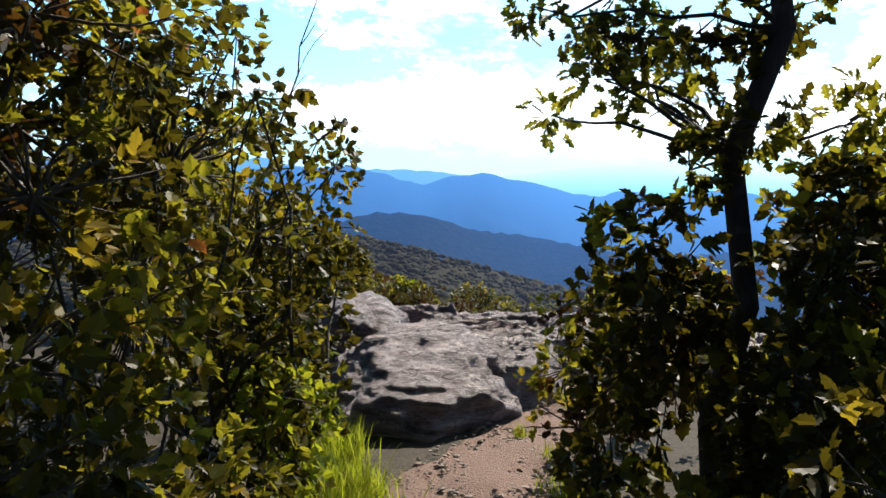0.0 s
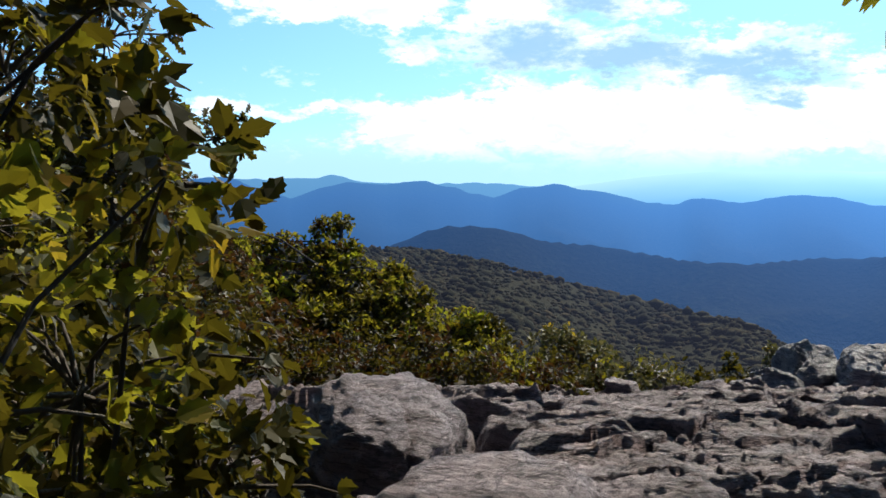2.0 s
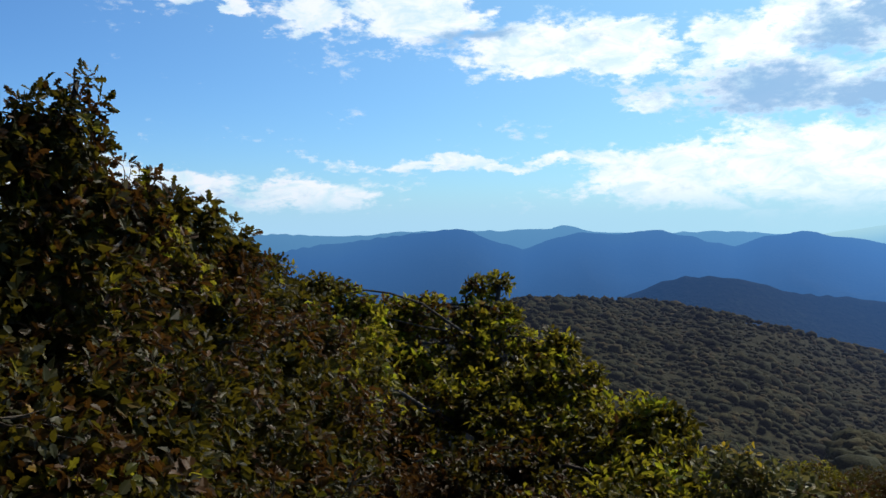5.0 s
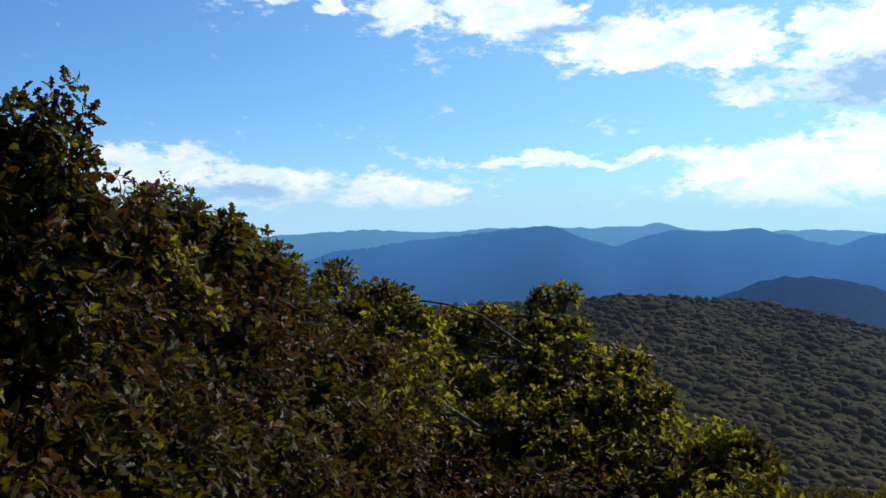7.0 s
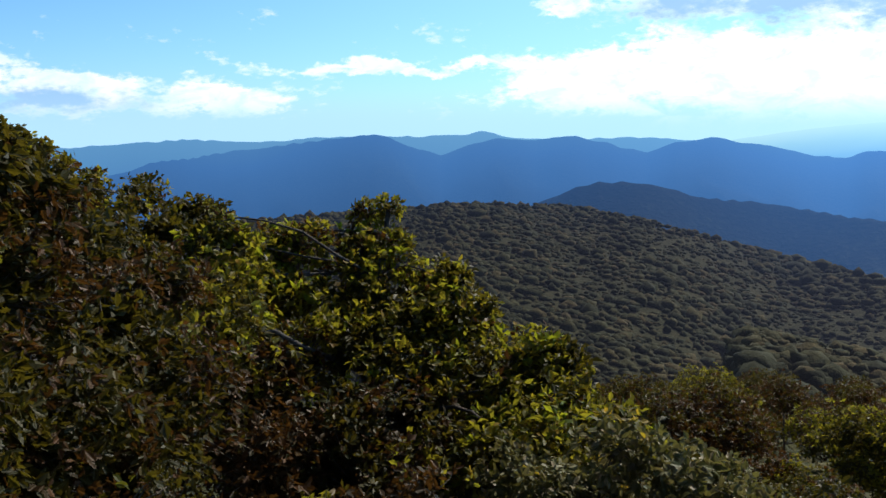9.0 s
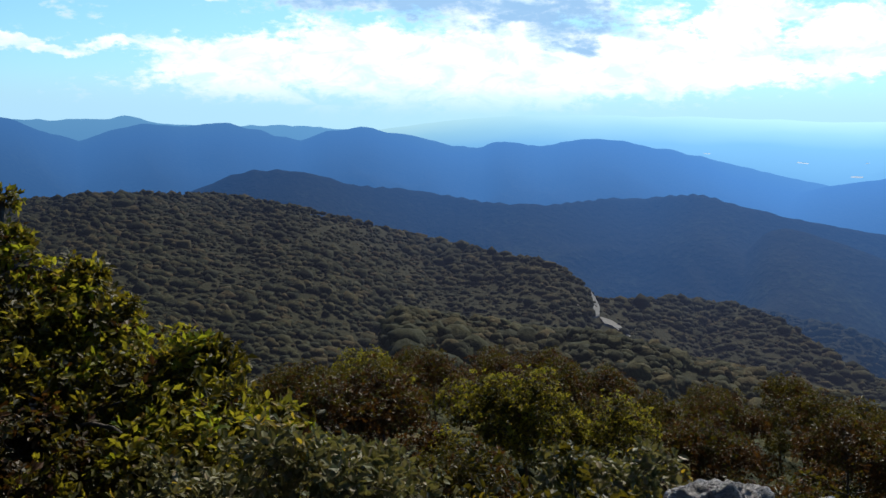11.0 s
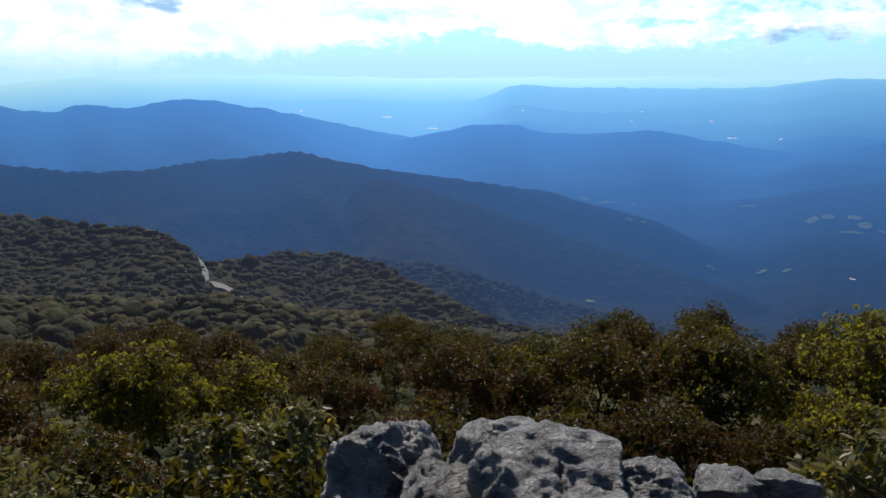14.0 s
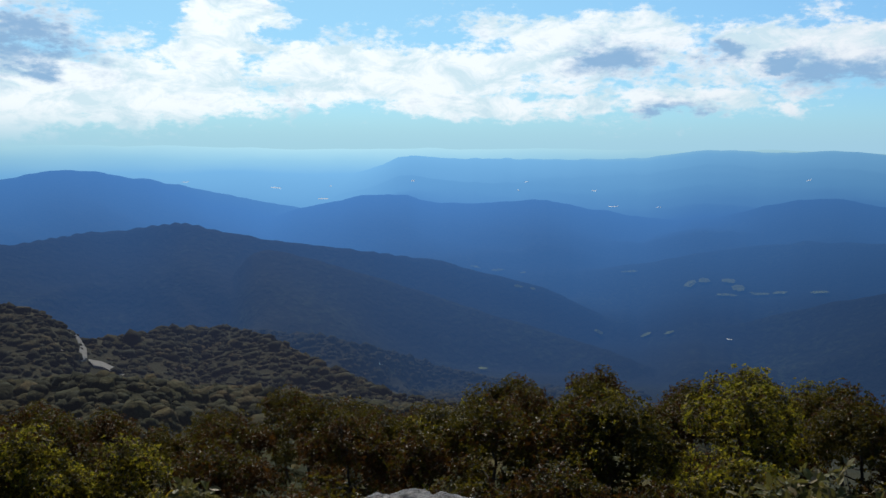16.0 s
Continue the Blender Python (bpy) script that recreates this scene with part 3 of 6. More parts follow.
def plant(name, base, blobs, label, category, mat, group="", seed=1, density=22, per=6, leaf=0.085, blade="lobed", trunk=0.05, stems=1, bark=None, extra=None, accent=None, twig_share=0.3, shell=0.25, low=-0.8, wob=0.07, taper=0.22, core=0.45):
    """A tree or shrub: stems from the base, a limb to each leafy mass, twigs and leaves."""
    rng = np.random.default_rng(seed)
    base = np.asarray(base, float)
    root = thing(name, base, label, category, group)
    bl = np.array([(b[0], b[1], b[2], b[3]) for b in blobs]) - np.array([*base, 0])
    loc = [(*row, *b[4:]) for row, b in zip(bl.tolist(), blobs)]
    bark = bark or BARK
    top = bl[:, :3].mean(0)
    used, stalks = [], []
    for k in range(stems):
        if stems == 1:
            goal = bl[np.argmax(bl[:, 2]), :3]
        else:
            goal = bl[(k * 7) % len(bl), :3]
        foot = np.array([0, 0, -0.15]) if stems == 1 else np.array([*rng.normal(0, min(0.10 + 0.02 * stems, 0.2), 2), -0.1])
        line = bent(foot, goal, rng, 0.0, 10, wob)
        rad = np.linspace(trunk, trunk * taper, 10) * (1 if stems == 1 else rng.uniform(0.6, 1))
        used.append((line, rad))
        v, f = tubes([(line, rad)], 8)
        stalks.append(part("trunk" if stems == 1 else "stem", make_mesh("stem", v, f, [bark]), root))
    for b in bl:
        near = min(((np.linalg.norm(p - b[:3]) + 0.5 * max(0, p[2] - b[2]), i, j) for i, (ln, _) in enumerate(used) for j, p in enumerate(ln) if j > 1), default=None)
        _, i, j = near
        a = used[i][0][j]
        if np.linalg.norm(a - b[:3]) < 0.12 * b[3]:
            continue
        r0 = min(used[i][1][j] * 0.6, 0.006 + 0.04 * b[3])
        line = bent(a, b[:3], rng, -0.05, 7, 0.1)
        v, f = tubes([(line, np.linspace(r0, r0 * 0.35, 7))], 6)
        part("branch", make_mesh("branch", v, f, [bark]), stalks[i])
    pts, outs = crown_points(rng, loc, density, shell, low)
    lines = []
    own = np.argmin(((pts[:, None] - bl[None, :, :3]) ** 2).sum(-1) / (bl[None, :, 3] ** 2), 1)
    for p, k in zip(pts, own):
        if rng.uniform() < twig_share:
            c = bl[k, :3] + (p - bl[k, :3]) * rng.uniform(0.0, 0.3)
            w = 0.004 + 0.0035 * bl[k, 3]
            lines.append((bent(c, p, rng, -0.04, 4, 0.08), np.linspace(w, w * 0.35, 4)))
    if lines:
        v, f = tubes(lines, 4)
        part("twig_mass", make_mesh("twig_mass", v, f, [TWIG]), root, "fine brown twigs")["kind"] = "stuff"
    at, way, up, s = whorls(rng, pts, outs, per, leaf)
    kinds = [(mat, 1.0)] if not extra else [(mat, 1 - sum(e[1] for e in extra))] + list(extra)
    # colours change from twig to twig, not from leaf to leaf
    tone = np.repeat(0.5 + 0.5 * fbm(pts[:, 0] * 1.3, pts[:, 1] * 1.3, pts[:, 2] * 1.3, 2, seed + 3) + rng.normal(0, 0.22, len(pts)), per)
    rank = np.argsort(np.argsort(tone)) / max(1, len(tone))
    lo = 0.0
    for mt, share in kinds:
        pick = (rank >= lo) & (rank < lo + share + 1e-9)
        lo += share
        if pick.any():
            part("foliage", leaf_mesh("foliage", at[pick], way[pick], up[pick], s[pick], mt, blade), root)["kind"] = "stuff"
    thick = [(x, y, z, 0.72 * r) for x, y, z, r, *_ in loc if r > 0.22]
    if core and thick:
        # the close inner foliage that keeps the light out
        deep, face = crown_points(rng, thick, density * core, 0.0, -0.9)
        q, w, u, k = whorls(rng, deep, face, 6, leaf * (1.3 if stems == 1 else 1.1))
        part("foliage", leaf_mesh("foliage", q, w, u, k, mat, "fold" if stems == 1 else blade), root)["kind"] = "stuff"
    if accent:
        # single leaves that stand out
        mt, count, size = accent
        shared = leaf_mesh("leaf", np.zeros((1, 3)), np.array([[1.0, 0, 0]]), np.array([[0, 0, 1.0]]), np.array([1.0]), mt, "toothed")
        pick = rng.choice(len(pts), min(count, len(pts)), replace=False)
        for q in pick:
            ob = part("leaf", shared, root)
            ob.location = pts[q] + outs[q] * 0.03
            ob.rotation_euler = (rng.uniform(-0.9, 0.9), rng.uniform(0.1, 1.2), rng.uniform(0, 6.28))
            k = size * rng.uniform(0.7, 1.2)
            ob.scale = (k, k, k)
    return root


# ---------- land ----------
CX, CY, EYE = 0.6, 7.0, 1.55


def table(az, rows):
    a, e = np.array(rows).T
    return np.interp(az, a, e)


RIDGE_0 = [(-16, -13.0), (-0.8, -12.6), (4.5, -13.3), (10.1, -14.3), (14.9, -14.8), (18, -14.8), (23, -15.6), (26.7, -16.4), (30.5, -16.9), (34.5, -17.4), (42.4, -18.6), (60, -19)]
RIDGE_1 = [(-60, -7), (-40, -6.6), (-22.6, -6.2), (-15.7, -5.72), (-13.1, -5.6), (-9.3, -5.7), (-7, -5.71), (-3.2, -6.35), (0.6, -7.17), (4.4, -8.22), (8.1, -9.05), (11.6, -9.7), (14.5, -10.1), (16.5, -10.7), (17.9, -11.6), (18.8, -12.5), (20.5, -12.6), (24.2, -12.2), (27.9, -12.3), (30.6, -13.1), (34.5, -15.3), (38.4, -16.9), (48, -18.6), (60, -19.5)]
RIDGE_2 = [(-20, -8), (-10, -6.1), (-8.2, -5.52), (-7, -5.14), (-5.8, -4.5), (-4.3, -4.19), (-2, -4.26), (0.6, -4.73), (2.1, -5.2), (3.6, -5.36), (5.8, -5.47), (7.9, -5.75), (9.7, -6.03), (11.1, -6.27), (13.2, -6.41), (15.5, -6.36), (17.8, -6.03), (19.6, -5.82), (21.6, -5.76), (23, -5.54), (24.8, -5.35), (26.3, -5.59), (27.7, -6.05), (30.7, -6.6), (34.5, -7.11), (37.2, -7.44), (40.3, -7.83), (42.2, -8.11), (44.5, -8.74), (46.8, -9.2), (49, -9.72), (51.7, -10.8), (53.6, -11.8), (58, -13.6), (64, -16)]
RIDGE_3 = [(-60, -6), (-45, -4.6), (-38.2, -3.6), (-35, -2.74), (-33.5, -2.31), (-31.3, -2.18), (-28.7, -1.77), (-26, -1.56), (-23.9, -1.29), (-22.5, -1.12), (-20.3, -.84), (-19.3, -.84), (-18.2, -1.15), (-16.4, -1.9), (-14.9, -2.32), (-13, -1.62), (-11.9, -1.4), (-10.8, -1.24), (-8.5, -1.41), (-7.4, -1.26), (-5.8, -1.23), (-5.1, -1.41), (-3.2, -1.86), (-1.3, -2.27), (.5, -1.58), (2, -1.48), (2.7, -1.33), (3.8, -1.55), (6, -1.9), (7.8, -2.33), (8.9, -2.57), (9.9, -2.7), (10.9, -2.58), (11.6, -2.29), (12.3, -2.17), (13.9, -2.47), (14.6, -2.56), (16.2, -2.25), (17.7, -2.02), (18.7, -1.95), (19.8, -2.03), (21.5, -2.32), (25.3, -3), (27.1, -3.45), (29, -3.83), (32, -4.3), (36, -5.5), (42, -7)]
RIDGE_4 = [(-70, -1.4), (-38.3, -1.3), (-34.9, -1.08), (-33.1, -1.03), (-31.2, -.94), (-29.3, -1.07), (-27.3, -1.15), (-25.6, -1.2), (-24.2, -1.04), (-22.1, -.98), (-16, -1.08), (-14.9, -.98), (-13, -1.0), (-12.2, -.78), (-11.5, -.88), (-10, -1.2), (-8.5, -1.35), (-5.1, -1.41), (-3.2, -1.3), (-1, -1.34), (.5, -1.48), (1.6, -1.56), (5.1, -2.0), (9, -3.4)]
RIDGE_5 = [(22, -7), (27, -5.86), (30.7, -5.14), (32.2, -4.65), (34.5, -4.2), (36.8, -3.7), (38.7, -3.62), (39.8, -3.68), (40.6, -3.95), (42.1, -4.22), (44.3, -4.16), (46.6, -4.04), (48.4, -3.85), (49.9, -3.97), (51.3, -4.34), (53.1, -4.55), (55.3, -4.85), (58, -5.15), (59, -5.16), (60, -4.95), (61.6, -4.4), (63.1, -3.9), (65.1, -3.48), (67.6, -3.38), (69.7, -3.74), (75, -4.5), (90, -5)]
RIDGE_6 = [(32, -3.2), (36.4, -2.2), (37.9, -1.72), (39.2, -1.2), (40, -1.02), (42, -1.18), (45.7, -1.19), (50, -1.2), (54, -1.14), (55.7, -1.05), (57.4, -.76), (59.6, -.55), (61.1, -.53), (63.5, -.66), (66.9, -.47), (69.6, -.69), (80, -.7), (100, -.8)]
RIDGE_7 = [(44, -10.2), (50.5, -8.8), (53.4, -8.31), (56.5, -7.78), (58.8, -7.19), (61.4, -6.7), (63.3, -6.4), (65.4, -6.1), (69.9, -5.9), (80, -5.8)]
RIDGE_8 = [(25, -7.2), (29.2, -6.9), (33, -7.8), (38.3, -9.4), (42.2, -10.6), (46.1, -11.8), (49.9, -12.8), (53.7, -13.8), (60, -16)]
RIDGE_9 = [(18, -13.4), (22, -12.7), (24.2, -12.45), (28.7, -12.5), (31.4, -12.85), (34.5, -13.3), (38.4, -14.2), (42.3, -15.3), (46.3, -16.1), (52, -17.2)]
RIDGE_10 = [(50, -16.5), (55.5, -14.5), (57.3, -13.6), (60.2, -12.2), (64.2, -10.7), (68, -9.5), (70.2, -8.9), (80, -8)]
VALLEY = [(40, -27), (80, -24.5), (150, -22), (300, -20.5), (600, -19.5), (1000, -17.6), (1500, -15.4), (2000, -12.4), (2500, -9.7), (3000, -7.2), (3500, -5.0), (4000, -3.4), (4500, -2.0), (4950, -0.55)]


def near_ground(x, y):
    s = np.maximum(y - 8.9 + 0.4 * smooth(-0.6, 0.2, x) - 0.15 * np.sin(x * 1.3), (x - 3.4) * 0.9 + 0.25 * (y - 7.0))
    s = np.maximum(s, 0)
    drop = 0.95 * np.minimum(s, 4.0) + 0.5 * np.maximum(s - 4.0, 0)
    flat = -0.06 - 0.45 * smooth(-0.35, 0.15, x) * smooth(7.3, 7.9, y) + 0.03 * fbm(x * 0.9, y * 0.9, 0, 3, 3) - 0.05 * smooth(1.2, 3.5, np.abs(x)) * (y < 9)
    return flat - np.minimum(drop, 40)


def land(x, y):
    dx, dy = x - CX, y - CY
    r = np.hypot(dx, dy) + 1e-6
    az = np.degrees(np.arctan2(dx, dy))
    wob = fbm(dx / 420.0, dy / 420.0, 0, 4, 21)
    rr = np.array(VALLEY)
    e = np.interp(np.log(np.maximum(r, 1)), np.log(rr[:, 0]), rr[:, 1])
    far_e = np.where(r > 3000, smooth(15, -8, az) * (r - 3000) / 1950.0 * 2.4, 0)
    z = EYE + r * np.tan(np.radians(e - far_e)) + wob * 10 * smooth(200, 1500, r)

    def ridge(z, rows, rk, front, back, lo, hi, seed, relief=1.0):
        a = np.clip(az, rows[0][0], rows[-1][0])
        rk = rk * (1 + 0.05 * vnoise(az / 7.0, seed * 3.1, 0, seed))
        crest = EYE + rk * np.tan(np.radians(table(a, rows) + 0.045 * fbm(az * 1.1, 0.3 * seed, 0, 3, seed + 80)))
        d = rk - r
        h = crest - np.where(d > 0, front * d, -back * d)
        # spurs and hollows that run down the slope
        wx, wy = dx / (0.15 * rk), dy / (0.22 * rk)
        fold = 1 - 1.8 * np.abs(fbm(wx + 0.35 * wy, wy, 0, 4, seed + 40, 0.5))
        h = h + relief * fold * 0.013 * rk * front / 0.34 * smooth(0.02, 0.2, d / rk)
        fade = smooth(lo - 12, lo, az) * smooth(hi + 12, hi, az)
        h = h - (1 - fade) * 400
        k = 12.0 * rk / 1500.0
        m = np.maximum(z, h)
        return m + 0.5 * np.maximum(0, k - np.abs(z - h)) ** 2 / (4 * k) * smooth(0.1, 0.35, np.abs(d) / rk)

    z = ridge(z, RIDGE_0, 450.0 + 0 * az, 0.10, 0.32, 6, 60, 0, 0.25)
    z = ridge(z, RIDGE_1, np.interp(az, [-20, 8, 18, 20, 26, 40], [900, 900, 745, 760, 850, 700]), 0.13, 0.45, -60, 60, 1, 0.8)
    z = ridge(z, RIDGE_9, 1180.0 + 0 * az, 0.26, 0.3, 22, 48, 9)
    z = ridge(z, RIDGE_8, 1580.0 + 0 * az, 0.3, 0.3, 31, 56, 8)
    z = ridge(z, RIDGE_10, 1720.0 + 0 * az, 0.3, 0.3, 54, 80, 10)
    z = ridge(z, RIDGE_2, 1880.0 + 0 * az, 0.34, 0.4, -20, 62, 2)
    z = ridge(z, RIDGE_7, 2350.0 + 0 * az, 0.3, 0.3, 46, 80, 7)
    z = ridge(z, RIDGE_3, 2950.0 + 0 * az, 0.34, 0.35, -60, 42, 3)
    z = ridge(z, RIDGE_5, 2850.0 + 0 * az, 0.26, 0.3, 22, 90, 5)
    z = ridge(z, RIDGE_4, 3750.0 + 0 * az, 0.3, 0.4, -70, 9, 4)
    z = ridge(z, RIDGE_6, 4450.0 + 0 * az, 0.12, 0.4, 34, 100, 6)
    # the summit itself goes on behind
    behind = smooth(95, 140, np.abs(az - 10))
    z = z * (1 - behind) + behind * (-0.1 - 0.12 * np.maximum(0, r - 30))
    b = smooth(22, 55, r)
    return near_ground(x, y) * (1 - b) + z * b


AZ_FINE = np.concatenate([np.arange(-180, -62, 3.0), np.arange(-62, -48, 0.5), np.arange(-48, 78, 0.16), np.arange(78, 95, 0.5), np.arange(95, 180, 3.0)])


def land_ring(radii, step=1):
    a = np.radians(AZ_FINE[::step])
    x, y = CX + np.outer(np.sin(a), radii), CY + np.outer(np.cos(a), radii)
    z = land(x, y)
    return np.stack([x, y, z], -1).reshape(-1, 3), grid_faces(len(a), len(radii), True)


def make_land():
    r0 = np.concatenate([[0.02], np.linspace(0.3, 12, 48), np.geomspace(12.4, 1130, 110)])
    v, f = land_ring(r0, 2)
    inner = f.reshape(-1, 4)
    rad = np.hypot(v[f[:, 0], 0] - CX, v[f[:, 0], 1] - CY)
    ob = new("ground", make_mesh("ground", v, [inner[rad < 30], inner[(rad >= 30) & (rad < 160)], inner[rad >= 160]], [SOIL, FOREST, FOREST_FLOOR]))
    tagged(ob, "dark leaf-littered summit ground falling away into forested slopes", "ground", kind="structure")
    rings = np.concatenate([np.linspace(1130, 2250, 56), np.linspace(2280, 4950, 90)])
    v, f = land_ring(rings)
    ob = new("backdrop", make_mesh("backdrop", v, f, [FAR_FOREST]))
    tagged(ob, "far forested ridges and valley to the horizon with painted-in blue haze", "distance", kind="structure")


make_land()


def ico_shape(subdivisions):
    bm = bmesh.new()
    bmesh.ops.create_icosphere(bm, subdivisions=subdivisions, radius=1.0)
    v = np.array([p.co[:] for p in bm.verts])
    f = np.array([[q.index for q in p.verts] for p in bm.faces])
    bm.free()
    return v, f


def canopy(name, r0, r1, az0, az1, spacing, size, sub, mat, label, seed, rag=0.2):
    """Tree tops of a wood, as one object."""
    rng = np.random.default_rng(seed)
    area = 0.5 * (r1 * r1 - r0 * r0) * radians(az1 - az0)
    n = int(area / (spacing * spacing))
    r = np.sqrt(rng.uniform(r0 * r0, r1 * r1, n))
    az = np.radians(rng.uniform(az0, az1, n))
    x, y = CX + r * np.sin(az), CY + r * np.cos(az)
    z = land(x, y)
    keep = np.hypot(x - OVERLOOK[0], (y - OVERLOOK[1] + 6) * 0.55) > 13
    x, y, z = x[keep], y[keep], z[keep]
    n = len(x)
    shape, tri = ico_shape(sub)
    tri = tri[shape[tri, 2].mean(1) > -0.2]
    s = size * np.exp(rng.normal(-0.12, 0.38, n)).clip(0.4, 2.0) * (1 + 0.35 * fbm(x / 60.0, y / 60.0, 0, 3, seed + 5))
    t = rng.uniform(0, 6.28, n)
    c, sn = np.cos(t)[:, None], np.sin(t)[:, None]
    sv = shape[None] * (1 + rag * rng.normal(0, 1, (n, len(shape), 1)).clip(-1.5, 1.5))
    vx, vy = sv[..., 0] * c - sv[..., 1] * sn, sv[..., 0] * sn + sv[..., 1] * c
    tall = rng.uniform(0.5, 0.9, n)[:, None]
    lift = rng.normal(-0.12, 0.12, n)[:, None]
    v = np.stack([x[:, None] + vx * s[:, None], y[:, None] + vy * s[:, None], z[:, None] + (sv[..., 2] * tall + lift) * s[:, None]], -1)
    f = (tri[None] + (np.arange(n) * len(shape))[:, None, None]).reshape(-1, 3)
    ob = new(name, make_mesh(name, v.reshape(-1, 3), f, [mat]))
    tagged(ob, label, "forest", kind="stuff")


OVERLOOK = (CX + 716 * math.sin(radians(19.3)), CY + 716 * math.cos(radians(19.3)))
canopy("near_woods", 50, 160, -30, 74, 3.6, 2.3, 3, FOREST, "rounded oak tree tops on the slope below the summit", 11, 0.2)
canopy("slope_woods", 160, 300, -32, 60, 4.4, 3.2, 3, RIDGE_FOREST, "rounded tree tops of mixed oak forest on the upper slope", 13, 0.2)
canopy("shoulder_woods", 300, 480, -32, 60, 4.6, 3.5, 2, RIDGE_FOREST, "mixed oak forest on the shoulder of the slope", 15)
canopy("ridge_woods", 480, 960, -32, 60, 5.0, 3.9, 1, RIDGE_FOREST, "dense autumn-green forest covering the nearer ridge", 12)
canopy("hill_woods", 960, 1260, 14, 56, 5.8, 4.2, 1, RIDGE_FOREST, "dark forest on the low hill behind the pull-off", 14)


# ---------- road and pull-off on the nearer ridge, fields and roofs in the valley ----------
def ribbon(pts, width, lift):
    """A strip that follows the land. pts: metres right of and beyond the pull-off."""
    a = radians(19.2)
    p = np.array(pts, float)
    t = np.linspace(0, len(p) - 1, 8 * len(p))
    p = np.stack([np.interp(t, np.arange(len(p)), p[:, k]) for k in (0, 1)], -1)
    d = unit(np.gradient(p, axis=0))
    side = np.stack([-d[:, 1], d[:, 0]], -1) * width / 2
    rows = []
    for k in (-1.0, 1.0):
        q = p + k * side
        x = OVERLOOK[0] + q[:, 0] * math.cos(a) + q[:, 1] * math.sin(a)
        y = OVERLOOK[1] - q[:, 0] * math.sin(a) + q[:, 1] * math.cos(a)
        rows.append(np.stack([x, y, land(x, y) + lift], -1))
    low = [r - np.array([0, 0, 1.5]) for r in rows]
    v = np.stack([low[0], rows[0], rows[1], low[1]], 1).reshape(-1, 3)
    return v, grid_faces(len(p), 4)


def make_overlook():
    v, f = ribbon([(-19, -24), (-12, -10), (-6, 6), (-6, 26), (-10, 44)], 5.5, 1.6)
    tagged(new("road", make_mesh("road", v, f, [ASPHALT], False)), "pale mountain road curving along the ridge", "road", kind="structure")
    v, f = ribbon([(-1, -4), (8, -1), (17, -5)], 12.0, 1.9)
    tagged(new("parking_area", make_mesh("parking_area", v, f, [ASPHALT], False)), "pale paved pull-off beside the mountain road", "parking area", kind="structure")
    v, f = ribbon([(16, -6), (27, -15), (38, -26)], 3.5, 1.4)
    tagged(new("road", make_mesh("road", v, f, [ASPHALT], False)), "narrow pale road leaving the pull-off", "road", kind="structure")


make_overlook()


def on_land(az, e):
    r = np.linspace(700, 4930, 2200)
    x, y = CX + r * math.sin(radians(az)), CY + r * math.cos(radians(az))
    hit = np.nonzero(land(x, y) > EYE + r * math.tan(radians(e)))[0]
    k = hit[0] if len(hit) else len(r) - 1
    return x[k], y[k], r[k]


def field(az, e, wide, deep, seed, roof=False):
    x0, y0, r = on_land(az, e)
    a = radians(az)
    n = 13
    u, w = np.meshgrid(np.linspace(-1, 1, n), np.linspace(-1, 1, n), indexing="ij")
    # a round-cornered lot with an uneven edge
    wide, deep = (wide, deep) if roof else (0.8 * wide, 0.9 * deep)
    bow = np.sqrt(np.maximum(1 - 0.5 * np.stack([w, u]) ** 2, 0)) if not roof else np.ones((2, n, n))
    sx = (u * bow[0] + (0 if roof else 0.14) * fbm(u * 2 + seed, w * 2, 0, 3, seed)) * wide
    sy = (w * bow[1] + (0 if roof else 0.14) * fbm(u * 2 - seed, w * 2, 0, 3, seed + 9)) * deep
    x, y = x0 + sx * math.cos(a) + sy * math.sin(a), y0 - sx * math.sin(a) + sy * math.cos(a)
    z = land(x, y) + (7.0 if roof else 5.0)
    v = np.stack([x, y, z], -1).reshape(-1, 3)
    skirt = v - np.array([0, 0, 12.0])
    f = grid_faces(n, n)
    if roof:
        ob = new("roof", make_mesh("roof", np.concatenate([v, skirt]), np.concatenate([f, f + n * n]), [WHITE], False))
        tagged(ob, "distant white roof in the valley, haze painted into its colour", "building", "roofs in the valley")
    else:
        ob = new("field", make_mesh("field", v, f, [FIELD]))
        tagged(ob, "pale green field in the valley, haze painted into its colour", "field", "fields in the valley", "structure")


for k, (az, e, wide, deep) in enumerate([(44.5, -8.6, 16, 7), (46.0, -8.8, 22, 7), (47.7, -8.95, 9, 6), (47.4, -9.9, 11, 7), (48.4, -10.05, 9, 6), (58.7, -9.3, 16, 20), (59.6, -9.0, 18, 16), (61.1, -8.95, 22, 18), (61.7, -9.4, 20, 22), (61.0, -9.85, 30, 9), (63.0, -9.7, 28, 9), (64.2, -9.5, 20, 12), (52.9, -12.75, 12, 8), (56.0, -12.75, 14, 9), (57.5, -12.55, 12, 8), (45.1, -15.45, 10, 12), (54.8, -8.65, 26, 6), (66.5, -9.3, 24, 14)]):
    field(az, e, wide, deep, 500 + k)
for k, (az, e, wide, deep) in enumerate([(25.4, -2.9, 14, 8), (31.1, -3.31, 24, 10), (34.2, -4.05, 22, 12), (34.7, -3.2, 7, 7), (40.2, -2.85, 7, 7), (47.3, -3.43, 5, 5), (47.85, -2.85, 8, 8), (52.3, -3.4, 9, 9), (53.6, -4.42, 18, 8), (56.5, -4.4, 10, 6), (65.5, -2.43, 8, 8), (61.3, -12.78, 5, 3)]):
    field(az, e, wide, deep, 520 + k, True)


